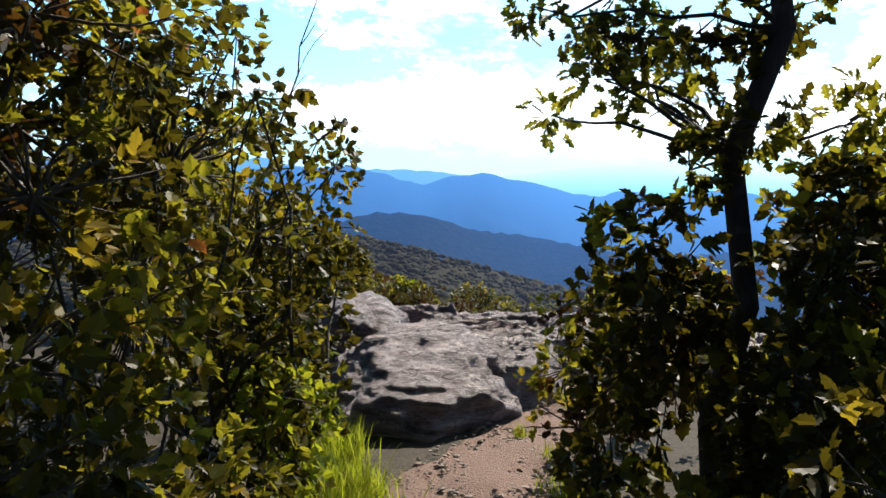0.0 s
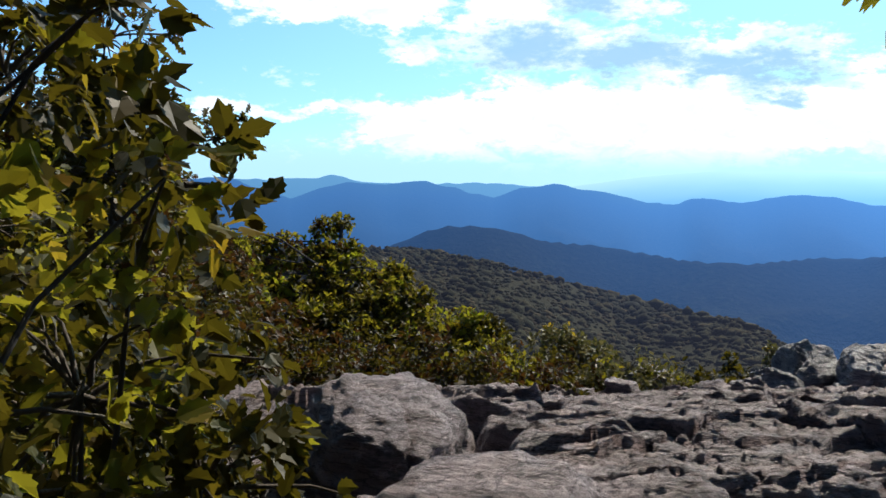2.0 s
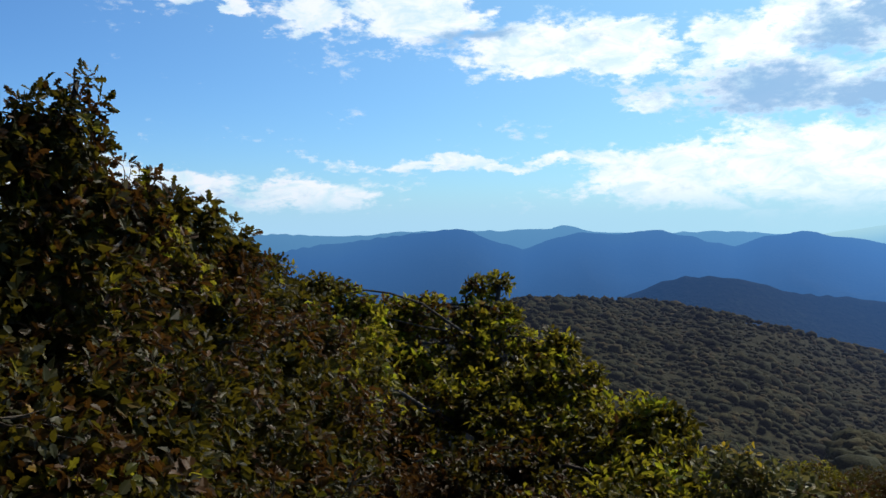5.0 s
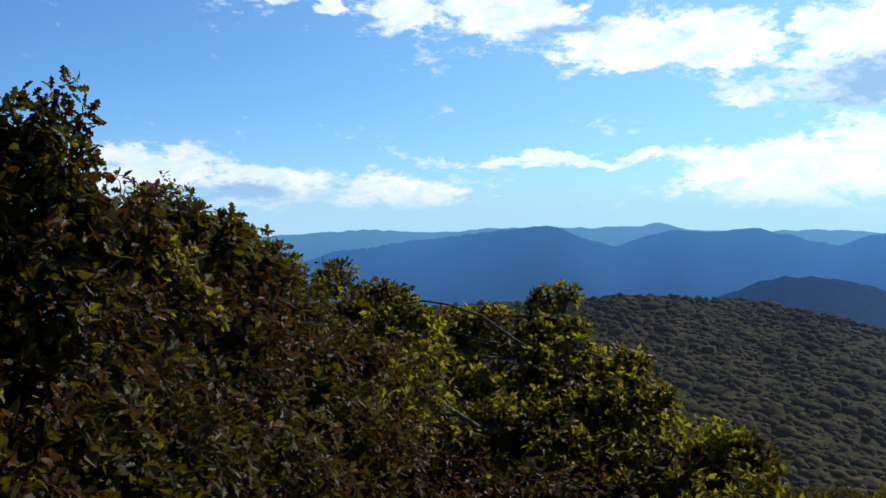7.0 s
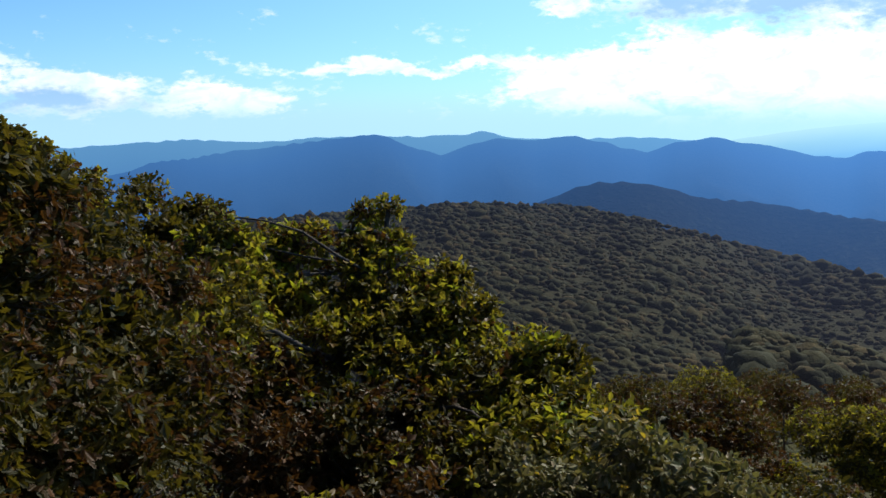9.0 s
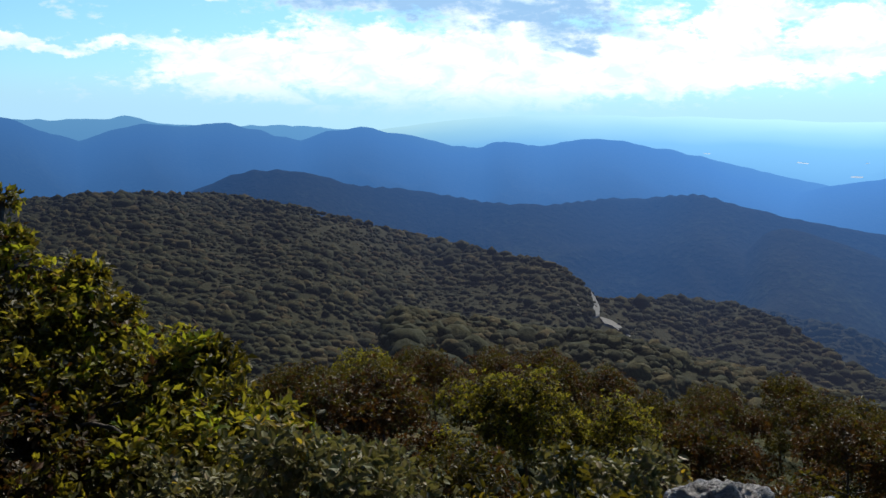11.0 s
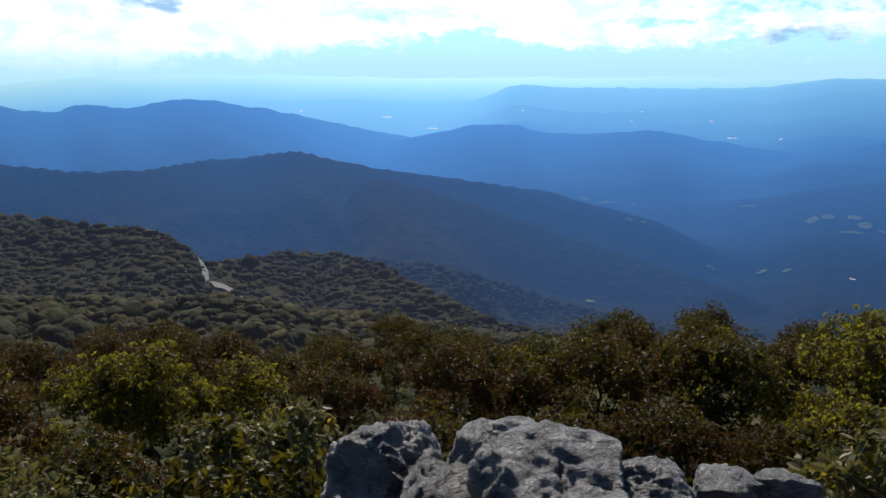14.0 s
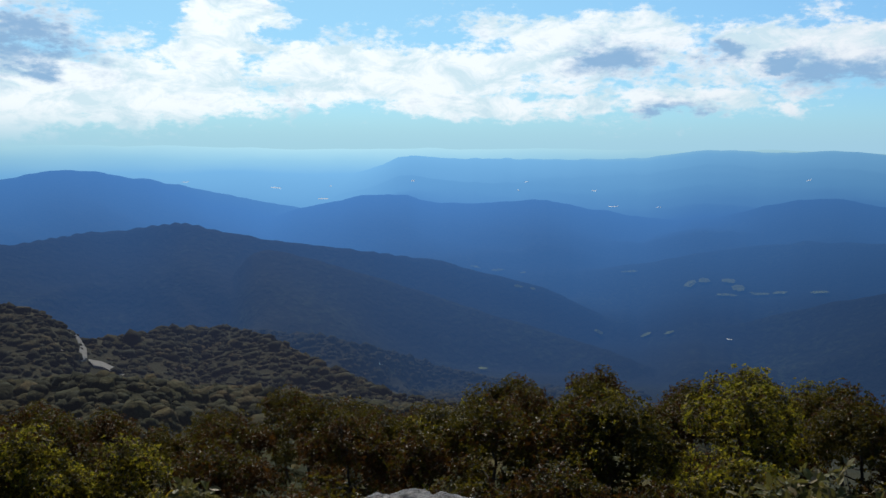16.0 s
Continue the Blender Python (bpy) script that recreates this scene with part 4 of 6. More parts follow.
# ---------- rocks ----------
def cells(x, y, size, seed, stretch=2.2, turn=24.0):
    """Slabs split by joints: a height and a tilt for each, and the distance to the joint."""
    c, s = math.cos(radians(turn)), math.sin(radians(turn))
    u, v = (x * c + y * s) / (size * stretch), (-x * s + y * c) / size
    iu, iv = np.floor(u).astype(np.int64), np.floor(v).astype(np.int64)
    best = np.full(x.shape, 9.0)
    second = np.full(x.shape, 9.0)
    level, tu, tv = np.zeros(x.shape), np.zeros(x.shape), np.zeros(x.shape)
    for du in (-1, 0, 1):
        for dv in (-1, 0, 1):
            cu, cv = iu + du, iv + dv
            pu, pv = cu + 0.1 + 0.8 * h3(cu, cv, 0 * cu, seed), cv + 0.1 + 0.8 * h3(cu, cv, 0 * cu + 1, seed)
            d = np.hypot(u - pu, v - pv)
            closer = d < best
            second = np.where(closer, best, np.minimum(second, d))
            level = np.where(closer, h3(cu, cv, 0 * cu + 2, seed), level)
            tu = np.where(closer, (u - pu) * (h3(cu, cv, 0 * cu + 3, seed) - 0.5), tu)
            tv = np.where(closer, (v - pv) * (h3(cu, cv, 0 * cu + 4, seed) - 0.75), tv)
            best = np.where(closer, d, best)
    return level - 0.5, tu + tv, second - best


# bodies of the outcrop: centre, half sizes, turn, top, fall along x and y
BODIES = [
    (-0.10, 5.75, 0.55, 0.6, -12, 0.12, 0.0, 0.0), (0.36, 6.05, 0.46, 0.70, 10, 0.28, 0.0, 0.03), (0.95, 6.75, 0.98, 0.64, 8, 0.24, -0.02, -0.06), (2.1, 6.95, 1.35, 0.85, 5, 0.18, -0.03, -0.08),
    (3.3, 7.0, 0.9, 1.0, 0, 0.05, -0.05, -0.05), (0.42, 7.45, 0.75, 0.56, 12, 0.11, 0.0, -0.14), (1.5, 7.75, 1.2, 0.62, 8, 0.07, 0.0, -0.15), (2.7, 8.0, 1.0, 0.7, 0, 0.0, 0.0, -0.15),
    (0.6, 8.45, 0.85, 0.52, 5, -0.1, 0.0, -0.2), (1.7, 8.6, 1.1, 0.6, 5, -0.1, 0.0, -0.15), (-0.33, 7.86, 0.46, 0.44, -15, 0.10, 0.1, -0.25), (-1.25, 7.75, 0.8, 0.6, 20, 0.0, 0.0, -0.1), (-1.4, 7.1, 0.55, 0.5, 0, 0.02, 0.05, 0.0),
    (-0.75, 8.25, 0.75, 0.5, 0, -0.12, 0.0, -0.1), (2.75, 9.7, 1.0, 0.95, 20, -0.55, 0.0, 0.0), (1.2, 9.2, 1.2, 0.5, 0, -0.32, 0.0, -0.1), (-0.75, 6.6, 0.5, 0.75, 0, -0.02, 0.0, 0.0),
]


def outcrop_height(x, y):
    wx, wy = x + 0.10 * fbm(x * 1.6, y * 1.6, 0, 3, 61), y + 0.10 * fbm(x * 1.6, y * 1.6, 0, 3, 62)
    top = np.full(x.shape, -2.0)
    for cx, cy, rx, ry, turn, h, gx, gy in BODIES:
        c, s = math.cos(radians(turn)), math.sin(radians(turn))
        u, v = ((wx - cx) * c + (wy - cy) * s) / rx, (-(wx - cx) * s + (wy - cy) * c) / ry
        q = np.abs(u) ** 2.4 + np.abs(v) ** 2.4
        dome = 0.10 if cy < 6.2 else 0.05
        top = np.maximum(top, h + gx * (x - cx) + gy * (y - cy) - dome * q - 0.55 * np.maximum(0, q - 1.4) - 0.42 * smooth(0.3 if cy < 6.2 else 0.72, 1.5, q))
    inside = smooth(-0.75, -0.4, top)
    calm = 0.3 + 0.7 * smooth(6.1, 6.6, y)
    c, s = math.cos(radians(12)), math.sin(radians(12))
    u, v = wx * c + wy * s, -wx * s + wy * c
    # jointed blocks, each with its own tilt, and smaller broken plates on them
    l1, t1, d1 = cells(wx, wy, 0.5, 71, 1.9, 12)
    jx, jy = x + 0.05 * fbm(x * 5, y * 5, 0, 3, 64), y + 0.05 * fbm(x * 5, y * 5, 0, 3, 67)
    l2, t2, d2 = cells(jx, jy, 0.17, 72, 2.6, 16)
    l3, t3, d3 = cells(jx, jy, 0.065, 73, 2.2, 8)
    rugged = calm * (0.35 + 0.65 * smooth(-0.3, 0.3, fbm(u * 1.1, v * 1.6, 0, 3, 65)))
    top = top + inside * (calm * (0.04 * l1 + 0.13 * t1) - (0.02 + 0.03 * calm) * (1 - smooth(0.0, 0.05, d1)))
    top = top + inside * rugged * (0.022 * l2 + 0.11 * t2 - 0.012 * (1 - smooth(0.0, 0.1, d2)))
    top = top + inside * (0.25 + 0.75 * rugged) * (0.014 * l3 + 0.05 * t3)
    # worn furrows along the grain of the rock
    grain = 0.3 - np.abs(fbm(u * 1.8, v * 5.0, 0, 4, 77, 0.55))
    return top + inside * ((0.02 + 0.035 * calm) * grain + 0.035 * fbm(x * 1.7, y * 1.7, 0, 3, 63) + 0.012 * fbm(u * 7, v * 16, 0, 4, 76, 0.6))


def make_outcrop():
    xs, ys = np.linspace(-2.1, 4.5, 560), np.linspace(4.5, 10.7, 530)
    x, y = np.meshgrid(xs, ys, indexing="ij")
    z = outcrop_height(x, y)
    z = z + 0.004 * fbm(x * 30, y * 30, 0, 3, 68)
    x = x + 0.015 * fbm(x * 7, y * 7, 0, 2, 66)
    v = np.stack([x, y, z], -1).reshape(-1, 3)
    f = grid_faces(len(xs), len(ys))
    g = near_ground(v[:, 0], v[:, 1]) - 0.35
    keep = (v[f, 2] > g[f]).any(1) & (v[f, 2] > -1.7).all(1)
    root = thing("rock_outcrop", (0, 0, 0), "weathered grey-brown rock outcrop with cracked slabby ledges", "rock")
    f = f[keep]
    mid = v[f].mean(1)
    own = np.argmin([((mid[:, 0] - b[0]) / b[2]) ** 2 + ((mid[:, 1] - b[1]) / b[3]) ** 2 for b in BODIES], 0)
    for k in range(len(BODIES)):
        g = f[own == k]
        used, back = np.unique(g, return_inverse=True)
        part("ledge", make_mesh("ledge", v[used], back.reshape(-1, 4), [ROCK]), root)
    make_slabs(root)


def rock_mesh(half, seed, cuts=12, rough=0.05, sub=5, strata=0.05, mat=None, flat=0.0):
    """A broken block: a ball cut by many planes, bedded, with a rough worn skin."""
    rng = np.random.default_rng(seed)
    v, f = ico_shape(sub)
    v = v * (1 + 0.25 * (np.abs(v).max(1, keepdims=True) < 0.8))
    for k in range(cuts):
        n = unit(rng.normal(0, 1, 3) + np.array([0, 0, 0.2]))
        if k < 2:
            n = unit(np.array([rng.normal(0, 0.12), rng.normal(-0.12, 0.12), 1.0]))
        d = rng.uniform(0.5, 0.82)
        over = v @ n - d
        v = v - np.outer(np.maximum(over, 0) * 0.95, n)
    q = v * 1.9 + seed * 3.7
    out = unit(v)
    bed = v[:, 2] * 4.2 + 0.5 * v[:, 1] + 0.5 * fbm(q[:, 0], q[:, 1], q[:, 2], 2, seed + 3)
    bed = bed - np.floor(bed)
    side = 1 - np.abs(out[:, 2])
    v = v + out * (strata * side * (np.where(bed < 0.85, bed / 0.85, (1 - bed) / 0.15) - 0.5))[:, None]
    v = v + out * (rough * fbm(q[:, 0], q[:, 1], q[:, 2], 3, seed) + (1.6 if rough > 0.07 else 0.6) * rough * (0.3 - np.abs(fbm(q[:, 0] * 1.3, q[:, 1] * 1.3, q[:, 2] * 2, 3, seed + 8))) + 0.7 * rough * fbm(q[:, 0] * 5, q[:, 1] * 5, q[:, 2] * 9, 4, seed + 1, 0.65))[:, None]
    groove = np.abs(fbm(q[:, 0] * 0.7, q[:, 1] * 0.7, q[:, 2] * 1.2, 2, seed + 5))
    v = v - out * (0.07 * (1 - smooth(0, 0.05, groove)))[:, None]
    return make_mesh("rock", v * np.array(half), f, [mat or ROCK])


def boulder(at, half, seed, label, mat=None, cuts=18, rough=0.05, turn=0.0, group="", sub=5, tip=(0, 0)):
    ob = new("boulder", rock_mesh(half, seed, cuts, rough, sub, 0.05, mat))
    ob.matrix_basis = pose(*at, tip[0], tip[1], turn)
    return tagged(ob, label, "boulder", group)


def make_slabs(root):
    """Loose and half-split slabs that make up the top of the outcrop."""
    rng = np.random.default_rng(91)
    taken = []
    tries = np.stack([rng.uniform(-1.4, 4.2, 4000), rng.uniform(5.0, 9.6, 4000)], -1)
    levels = outcrop_height(tries[:, 0], tries[:, 1])
    for (x, y), z in zip(tries.tolist(), levels.tolist()):
        if len(taken) >= 44:
            break
        if x > 2.2 and y > 8.9:
            continue
        if (x + 0.66) ** 2 / 0.45 + (y - 6.85) ** 2 / 0.7 < 1:
            continue
        if y < 6.5:
            continue
        gap = 0.36
        if z < -0.42 or any((x - a) ** 2 * 0.45 + (y - b) ** 2 * 1.6 < gap * gap for a, b in taken):
            continue
        taken.append((x, y))
        big = rng.uniform(0.4, 0.95)
        half = (0.40 * big * rng.uniform(0.7, 1.2), 0.24 * big * rng.uniform(0.8, 1.2), 0.13 * big)
        ob = part("slab", rock_mesh(half, 900 + len(taken), 20, 0.06, 5, 0.07), root)
        ob.matrix_basis = pose(x, y, z + rng.uniform(-0.075, -0.03), rng.uniform(-16, -2), rng.normal(0, 6), 12 + rng.normal(0, 18))


def dome_rock(at, half, turn, planes, seed, label, split=None, p=2.7, wear=0.08, mat=None):
    """A big worn boulder: a squared dome cut by a few planes, with furrows along its grain and perhaps a split."""
    v, f = ico_shape(6)
    v = v / (np.abs(v) ** p).sum(1, keepdims=True) ** (1 / p)
    for n, d, k in planes:
        n = unit(np.array(n))
        v = v - np.outer(np.maximum(v @ n - d, 0) * k, n)
    q = v * 1.6 + 5.3 + seed
    out = unit(v)
    rough = 0.06 * fbm(q[:, 0], q[:, 1], q[:, 2], 3, seed) + wear * (0.3 - np.abs(fbm(q[:, 0] * 1.2, q[:, 1] * 2.2, q[:, 2] * 3, 4, seed + 1))) + 0.022 * fbm(q[:, 0] * 4, q[:, 1] * 8, q[:, 2] * 11, 5, seed + 2, 0.6)
    rough = rough + smooth(0.55, 0.85, -v[:, 0]) * 0.06 * fbm(q[:, 0] * 3, q[:, 1] * 3, q[:, 2] * 4, 3, seed + 3)
    if split is not None:
        line = np.abs(v[:, 0] - split - 0.1 * fbm(v[:, 1] * 3, v[:, 2] * 3, 0, 3, 12))
        rough = rough - 0.07 * (1 - smooth(0.0, 0.035, line)) * smooth(0.1, -0.3, v[:, 1])
    ob = new("boulder", make_mesh("boulder", (v + out * rough[:, None]) * np.array(half), f, [mat or ROCK]))
    ob.matrix_basis = pose(*at, 0, 0, turn)
    return tagged(ob, label, "boulder")


make_outcrop()
dome_rock((-0.66, 6.86, -0.085), (0.44, 0.58, 0.47), 8, [((0.16, -0.14, 1.0), 0.80, 0.8), ((-1.0, -0.25, 0.35), 0.78, 0.9), ((0.9, -0.5, 0.3), 0.93, 0.8), ((-0.35, -1.0, 0.45), 0.92, 0.8), ((0.7, 0.7, 0.5), 0.98, 0.8), ((-0.5, -0.3, 0.9), 0.90, 0.7)],
          7, "rounded grey-brown boulder with a split down its face", 0.28)
dome_rock((-0.14, 5.66, -0.15), (0.66, 0.84, 0.52), -14, [((0.0, -0.30, 1.0), 0.80, 0.85), ((-0.1, -1.0, -0.30), 0.80, 0.95), ((0.8, -0.7, -0.1), 0.86, 0.9), ((-0.75, -0.5, 0.55), 0.80, 0.85), ((0.8, 0.1, 0.75), 0.88, 0.8)],
          27, "big humped dark rock at the end of the trail", None, 2.3, 0.10)
boulder((-0.10, 7.80, -0.11), (0.40, 0.46, 0.22), 102, "tilted flat-topped rock behind the rounded boulder", turn=-20)
boulder((-1.78, 8.05, -0.22), (0.46, 0.42, 0.40), 103, "low grey boulder under the scrub oaks", turn=30)
dome_rock((2.47, 10.50, -0.56), (0.31, 0.34, 0.44), -30, [((-0.7, -0.6, 0.45), 0.66, 0.9), ((0.55, -0.35, 0.8), 0.74, 0.9), ((-0.2, 0.3, 1.0), 0.86, 0.8), ((0.1, -1.0, 0.2), 0.8, 0.9), ((0.9, 0.2, 0.1), 0.85, 0.8)],
          41, "upright pointed grey rock at the cliff edge", None, 2.8, 0.12, ROCK_GREY)
dome_rock((2.86, 10.16, -0.53), (0.27, 0.30, 0.42), -32, [((0.25, -0.35, 1.0), 0.86, 0.85), ((-0.8, -0.5, 0.3), 0.8, 0.9), ((0.3, -1.0, 0.1), 0.85, 0.9)],
          51, "rounded grey rock behind the broad slab", None, 2.6, 0.08, ROCK_GREY)
dome_rock((2.83, 9.82, -0.54), (0.37, 0.36, 0.47), -43, [((0.16, -0.22, 1.0), 0.88, 0.92), ((1.0, 0.1, 0.1), 0.86, 0.95), ((0.25, -1.0, 0.15), 0.84, 0.95), ((-0.7, -0.5, 0.5), 0.95, 0.85)],
          61, "broad grey slab of rock with a crack across its top", 0.1, 3.4, 0.07, ROCK_GREY)
dome_rock((3.14, 9.62, -0.57), (0.27, 0.25, 0.38), -50, [((0.2, -0.3, 1.0), 0.85, 0.85), ((-0.4, -1.0, 0.3), 0.82, 0.9)],
          71, "low tilted grey rock against the broad slab", None, 2.8, 0.1, ROCK_GREY)
boulder((3.38, 9.72, -0.40), (0.21, 0.20, 0.27), 107, "small grey rock at the cliff edge", ROCK_GREY, group="rocks along the edge")
boulder((3.64, 9.59, -0.45), (0.19, 0.18, 0.27), 108, "small grey rock at the cliff edge", ROCK_GREY, group="rocks along the edge")
boulder((3.85, 9.46, -0.47), (0.18, 0.18, 0.26), 109, "small grey rock at the cliff edge", ROCK_GREY, group="rocks along the edge")
boulder((2.20, 10.32, -0.64), (0.32, 0.27, 0.32), 110, "small jagged rock at the foot of the pointed rock", ROCK_GREY, turn=40)
boulder((2.12, 9.98, -0.48), (0.30, 0.26, 0.30), 112, "broken grey rock in the pile at the edge", ROCK_GREY, turn=80, group="rocks along the edge")
boulder((2.45, 10.12, -0.38), (0.28, 0.26, 0.30), 113, "broken grey rock in the pile at the edge", ROCK_GREY, turn=25, group="rocks along the edge")
boulder((1.85, 9.75, -0.52), (0.26, 0.24, 0.26), 114, "broken grey rock in the pile at the edge", ROCK_GREY, turn=140, group="rocks along the edge")
boulder((2.58, 9.85, -0.50), (0.34, 0.26, 0.32), 111, "angular grey rock below the broad slab", ROCK_GREY, turn=60)
for k, (bx, by, bz, bs) in enumerate([(0.15, 9.0, -.20, .19), (0.45, 9.22, -.20, .22), (0.80, 9.30, -.18, .24), (1.12, 9.25, -.2, .22), (1.42, 9.35, -.16, .27), (1.75, 9.45, -.2, .26), (0.95, 9.0, -.18, .17), (1.6, 9.1, -.18, .2), (1.95, 9.2, -.22, .2)]):
    boulder((bx, by, bz - 0.18), (bs * 0.85, bs * 0.8, bs * 0.85), 120 + k, "broken jagged rock along the edge of the outcrop", group="rocks along the edge", turn=k * 47, sub=5, rough=0.06, cuts=14)
boulder((1.20, 10.72, -0.58), (0.36, 0.26, 0.26), 140, "flat pale rock half hidden in shrubs below the edge", ROCK_GREY)


# ---------- trail ----------
def make_trail():
    mid = [(-0.9, 0.05), (1.5, 0.05), (3.0, 0.02), (4.2, 0.08), (4.9, 0.42), (5.6, 0.78), (6.4, 1.0), (6.9, 1.1)]
    half = [(-0.9, 0.4), (3.0, 0.42), (4.2, 0.40), (5.0, 0.32), (6.0, 0.26), (6.9, 0.15)]
    ys = np.linspace(-0.9, 6.9, 160)
    u = np.linspace(-1, 1, 26)
    c = np.interp(ys, *np.array(mid).T)
    w = np.interp(ys, *np.array(half).T) * (1 + 0.18 * vnoise(ys * 2.1, 0.5, 0, 31))
    x = c[:, None] + w[:, None] * u[None]
    y = ys[:, None] + 0 * x
    z = near_ground(x, y) + 0.02 - 0.035 * (np.abs(u)[None] ** 4) + 0.012 * fbm(x * 5, y * 5, 0, 4, 33) + 0.05 * smooth(5.2, 6.6, y)
    v = np.stack([x, y, z], -1).reshape(-1, 3)
    trail = tagged(new("trail", make_mesh("trail", v, grid_faces(len(ys), len(u)), [DIRT])), "reddish-brown gravelly dirt trail leading to the rock", "path", kind="structure")
    rng = np.random.default_rng(5)
    shape, tri = ico_shape(1)
    vs, fs, base = [], [], 0
    n = 2600
    py = rng.uniform(1.8, 6.6, n)
    px = np.interp(py, *np.array(mid).T) + np.interp(py, *np.array(half).T) * rng.uniform(-1.05, 1.05, n)
    pz = near_ground(px, py) + 0.02 + 0.05 * smooth(5.2, 6.6, py)
    s = 0.004 + 0.011 * rng.uniform(0, 1, n) ** 3
    sv = shape[None] * (1 + 0.25 * rng.normal(0, 1, (n, len(shape), 1))) * s[:, None, None] * np.array([1.3, 1, 0.7])
    v = (np.stack([px, py, pz], -1)[:, None] + sv).reshape(-1, 3)
    f = (tri[None] + (np.arange(n) * len(shape))[:, None, None]).reshape(-1, 3)
    tagged(new("gravel", make_mesh("gravel", v, f, [GRAVEL], False)), "loose gravel and small stones on the trail", "gravel", kind="stuff")


make_trail()


# ---------- grass ----------
def grass(name, spots, label, seed, height, count, mat=GRASS):
    rng = np.random.default_rng(seed)
    v, f, base = [], [], 0
    for cx, cy, spread in spots:
        for _ in range(int(count * spread / 0.2)):
            x, y = cx + rng.normal(0, spread * 0.55), cy + rng.normal(0, spread * 0.55)
            z = float(near_ground(np.array(x), np.array(y))) - 0.01
            h = height * rng.uniform(0.45, 1.1)
            a = rng.uniform(0, 6.28)
            lean = rng.uniform(0.1, 0.55) * h
            w = 0.0022 + 0.0014 * rng.uniform()
            side = np.array([-math.sin(a), math.cos(a), 0]) * w
            out = np.array([math.cos(a), math.sin(a), 0])
            for t, k in ((0, 1.0), (0.4, 0.9), (0.75, 0.6), (1.0, 0.1)):
                p = np.array([x, y, z + h * (t - 0.25 * t * t)]) + out * lean * t * t
                v += [p - side * k, p + side * k]
            f += [(base + 2 * i, base + 2 * i + 1, base + 2 * i + 3, base + 2 * i + 2) for i in range(3)]
            base += 8
    return tagged(new(name, make_mesh(name, np.array(v), np.array(f), [mat])), label, "grass", kind="stuff")


grass("grass_tuft", [(-0.42, 4.0, 0.16), (-0.38, 3.6, 0.15), (-0.5, 3.3, 0.2), (-0.52, 4.5, 0.12)], "bright green sunlit grass tuft beside the trail", 41, 0.32, 800)
grass("dry_grass", [(0.42, 4.95, 0.05), (0.72, 5.6, 0.06), (-0.35, 6.15, 0.09), (0.55, 4.6, 0.06), (0.62, 6.0, 0.05)], "small yellowish grass tuft in a joint of the rock", 42, 0.14, 220)
grass("edge_grass", [(0.55, 4.2, 0.1), (0.6, 3.7, 0.12), (-0.6, 5.1, 0.12)], "thin green grass at the edge of the trail", 43, 0.2, 160)


# ---------- shrubs and trees by the trail ----------
plant("shrub", (-0.95, 3.5, -0.1), [(-.52, 3.85, 1.49, .15), (-.48, 4.06, 1.38, .12), (-.74, 3.48, 1.83, .12), (-.64, 3.32, 1.62, .15), (-.89, 3.26, 1.38, .40), (-.63, 4.12, 1.09, .25), (-.72, 3.70, 1.13, .35), (-.50, 4.2, .94, .2), (-.71, 3.63, .72, .35), (-.6, 4.08, .77, .2), (-.62, 3.40, .5, .26)],
      "leafy green shrub with yellowing leaves and many thin stems", "shrub", LEAF_GREEN, "shrubs by the trail", 201, density=84, per=5, leaf=0.046, blade="toothed", trunk=0.016, stems=20, core=0.25, extra=[(LEAF_BRIGHT, 0.28), (LEAF_YELLOW, 0.06)], accent=(LEAF_YELLOW, 40, 0.055))
plant("shrub", (-1.2, 2.75, -0.1), [(-.95, 3.03, 1.75, .35), (-1.0, 2.59, 1.75, .35), (-1.0, 2.59, 1.33, .40), (-.92, 3.00, .98, .42), (-.95, 2.36, .99, .40), (-.78, 2.6, .62, .32), (-1.3, 3.1, 1.5, .45), (-1.3, 2.6, 2.1, .4), (-.62, 2.98, .45, .22), (-.62, 2.5, .3, .25)],
      "tall dense green shrub with a few orange leaves", "shrub", LEAF_GREEN, "shrubs by the trail", 202, density=62, per=6, leaf=0.052, blade="toothed", trunk=0.018, stems=16, core=0.2, extra=[(LEAF_BRIGHT, 0.5), (LEAF_YELLOW, 0.05)], accent=(LEAF_ORANGE, 14, 0.08))
plant("shrub", (-1.5, 4.6, -0.1), [(-1.3, 4.5, 1.2, .45), (-1.1, 4.9, .8, .4), (-1.6, 4.6, 1.8, .4), (-1.2, 4.3, .5, .4), (-1.0, 5.2, .45, .3), (-1.7, 5.2, 1.3, .5), (-.95, 4.5, 1.55, .2)],
      "green shrub with yellow-tinged leaves behind the trailside shrub", "shrub", LEAF_GREEN, "shrubs by the trail", 203, density=70, per=6, leaf=0.05, blade="toothed", trunk=0.018, stems=7, extra=[(LEAF_BRIGHT, 0.35), (LEAF_YELLOW, 0.06)], accent=(LEAF_YELLOW, 30, 0.07))
plant("shrub", (-0.72, 3.4, -0.1), [(-.66, 3.2, .22, .24), (-.60, 3.6, .5, .2), (-.62, 3.75, .25, .22), (-.58, 3.4, .62, .16), (-.68, 3.9, .6, .2), (-.75, 2.8, .2, .25), (-.62, 4.3, .25, .2)],
      "fresh bright green undergrowth beside the trail", "shrub", LEAF_FRESH, "", 204, density=110, per=5, leaf=0.045, blade="toothed", trunk=0.008, stems=6, extra=[(LEAF_BRIGHT, 0.4)])
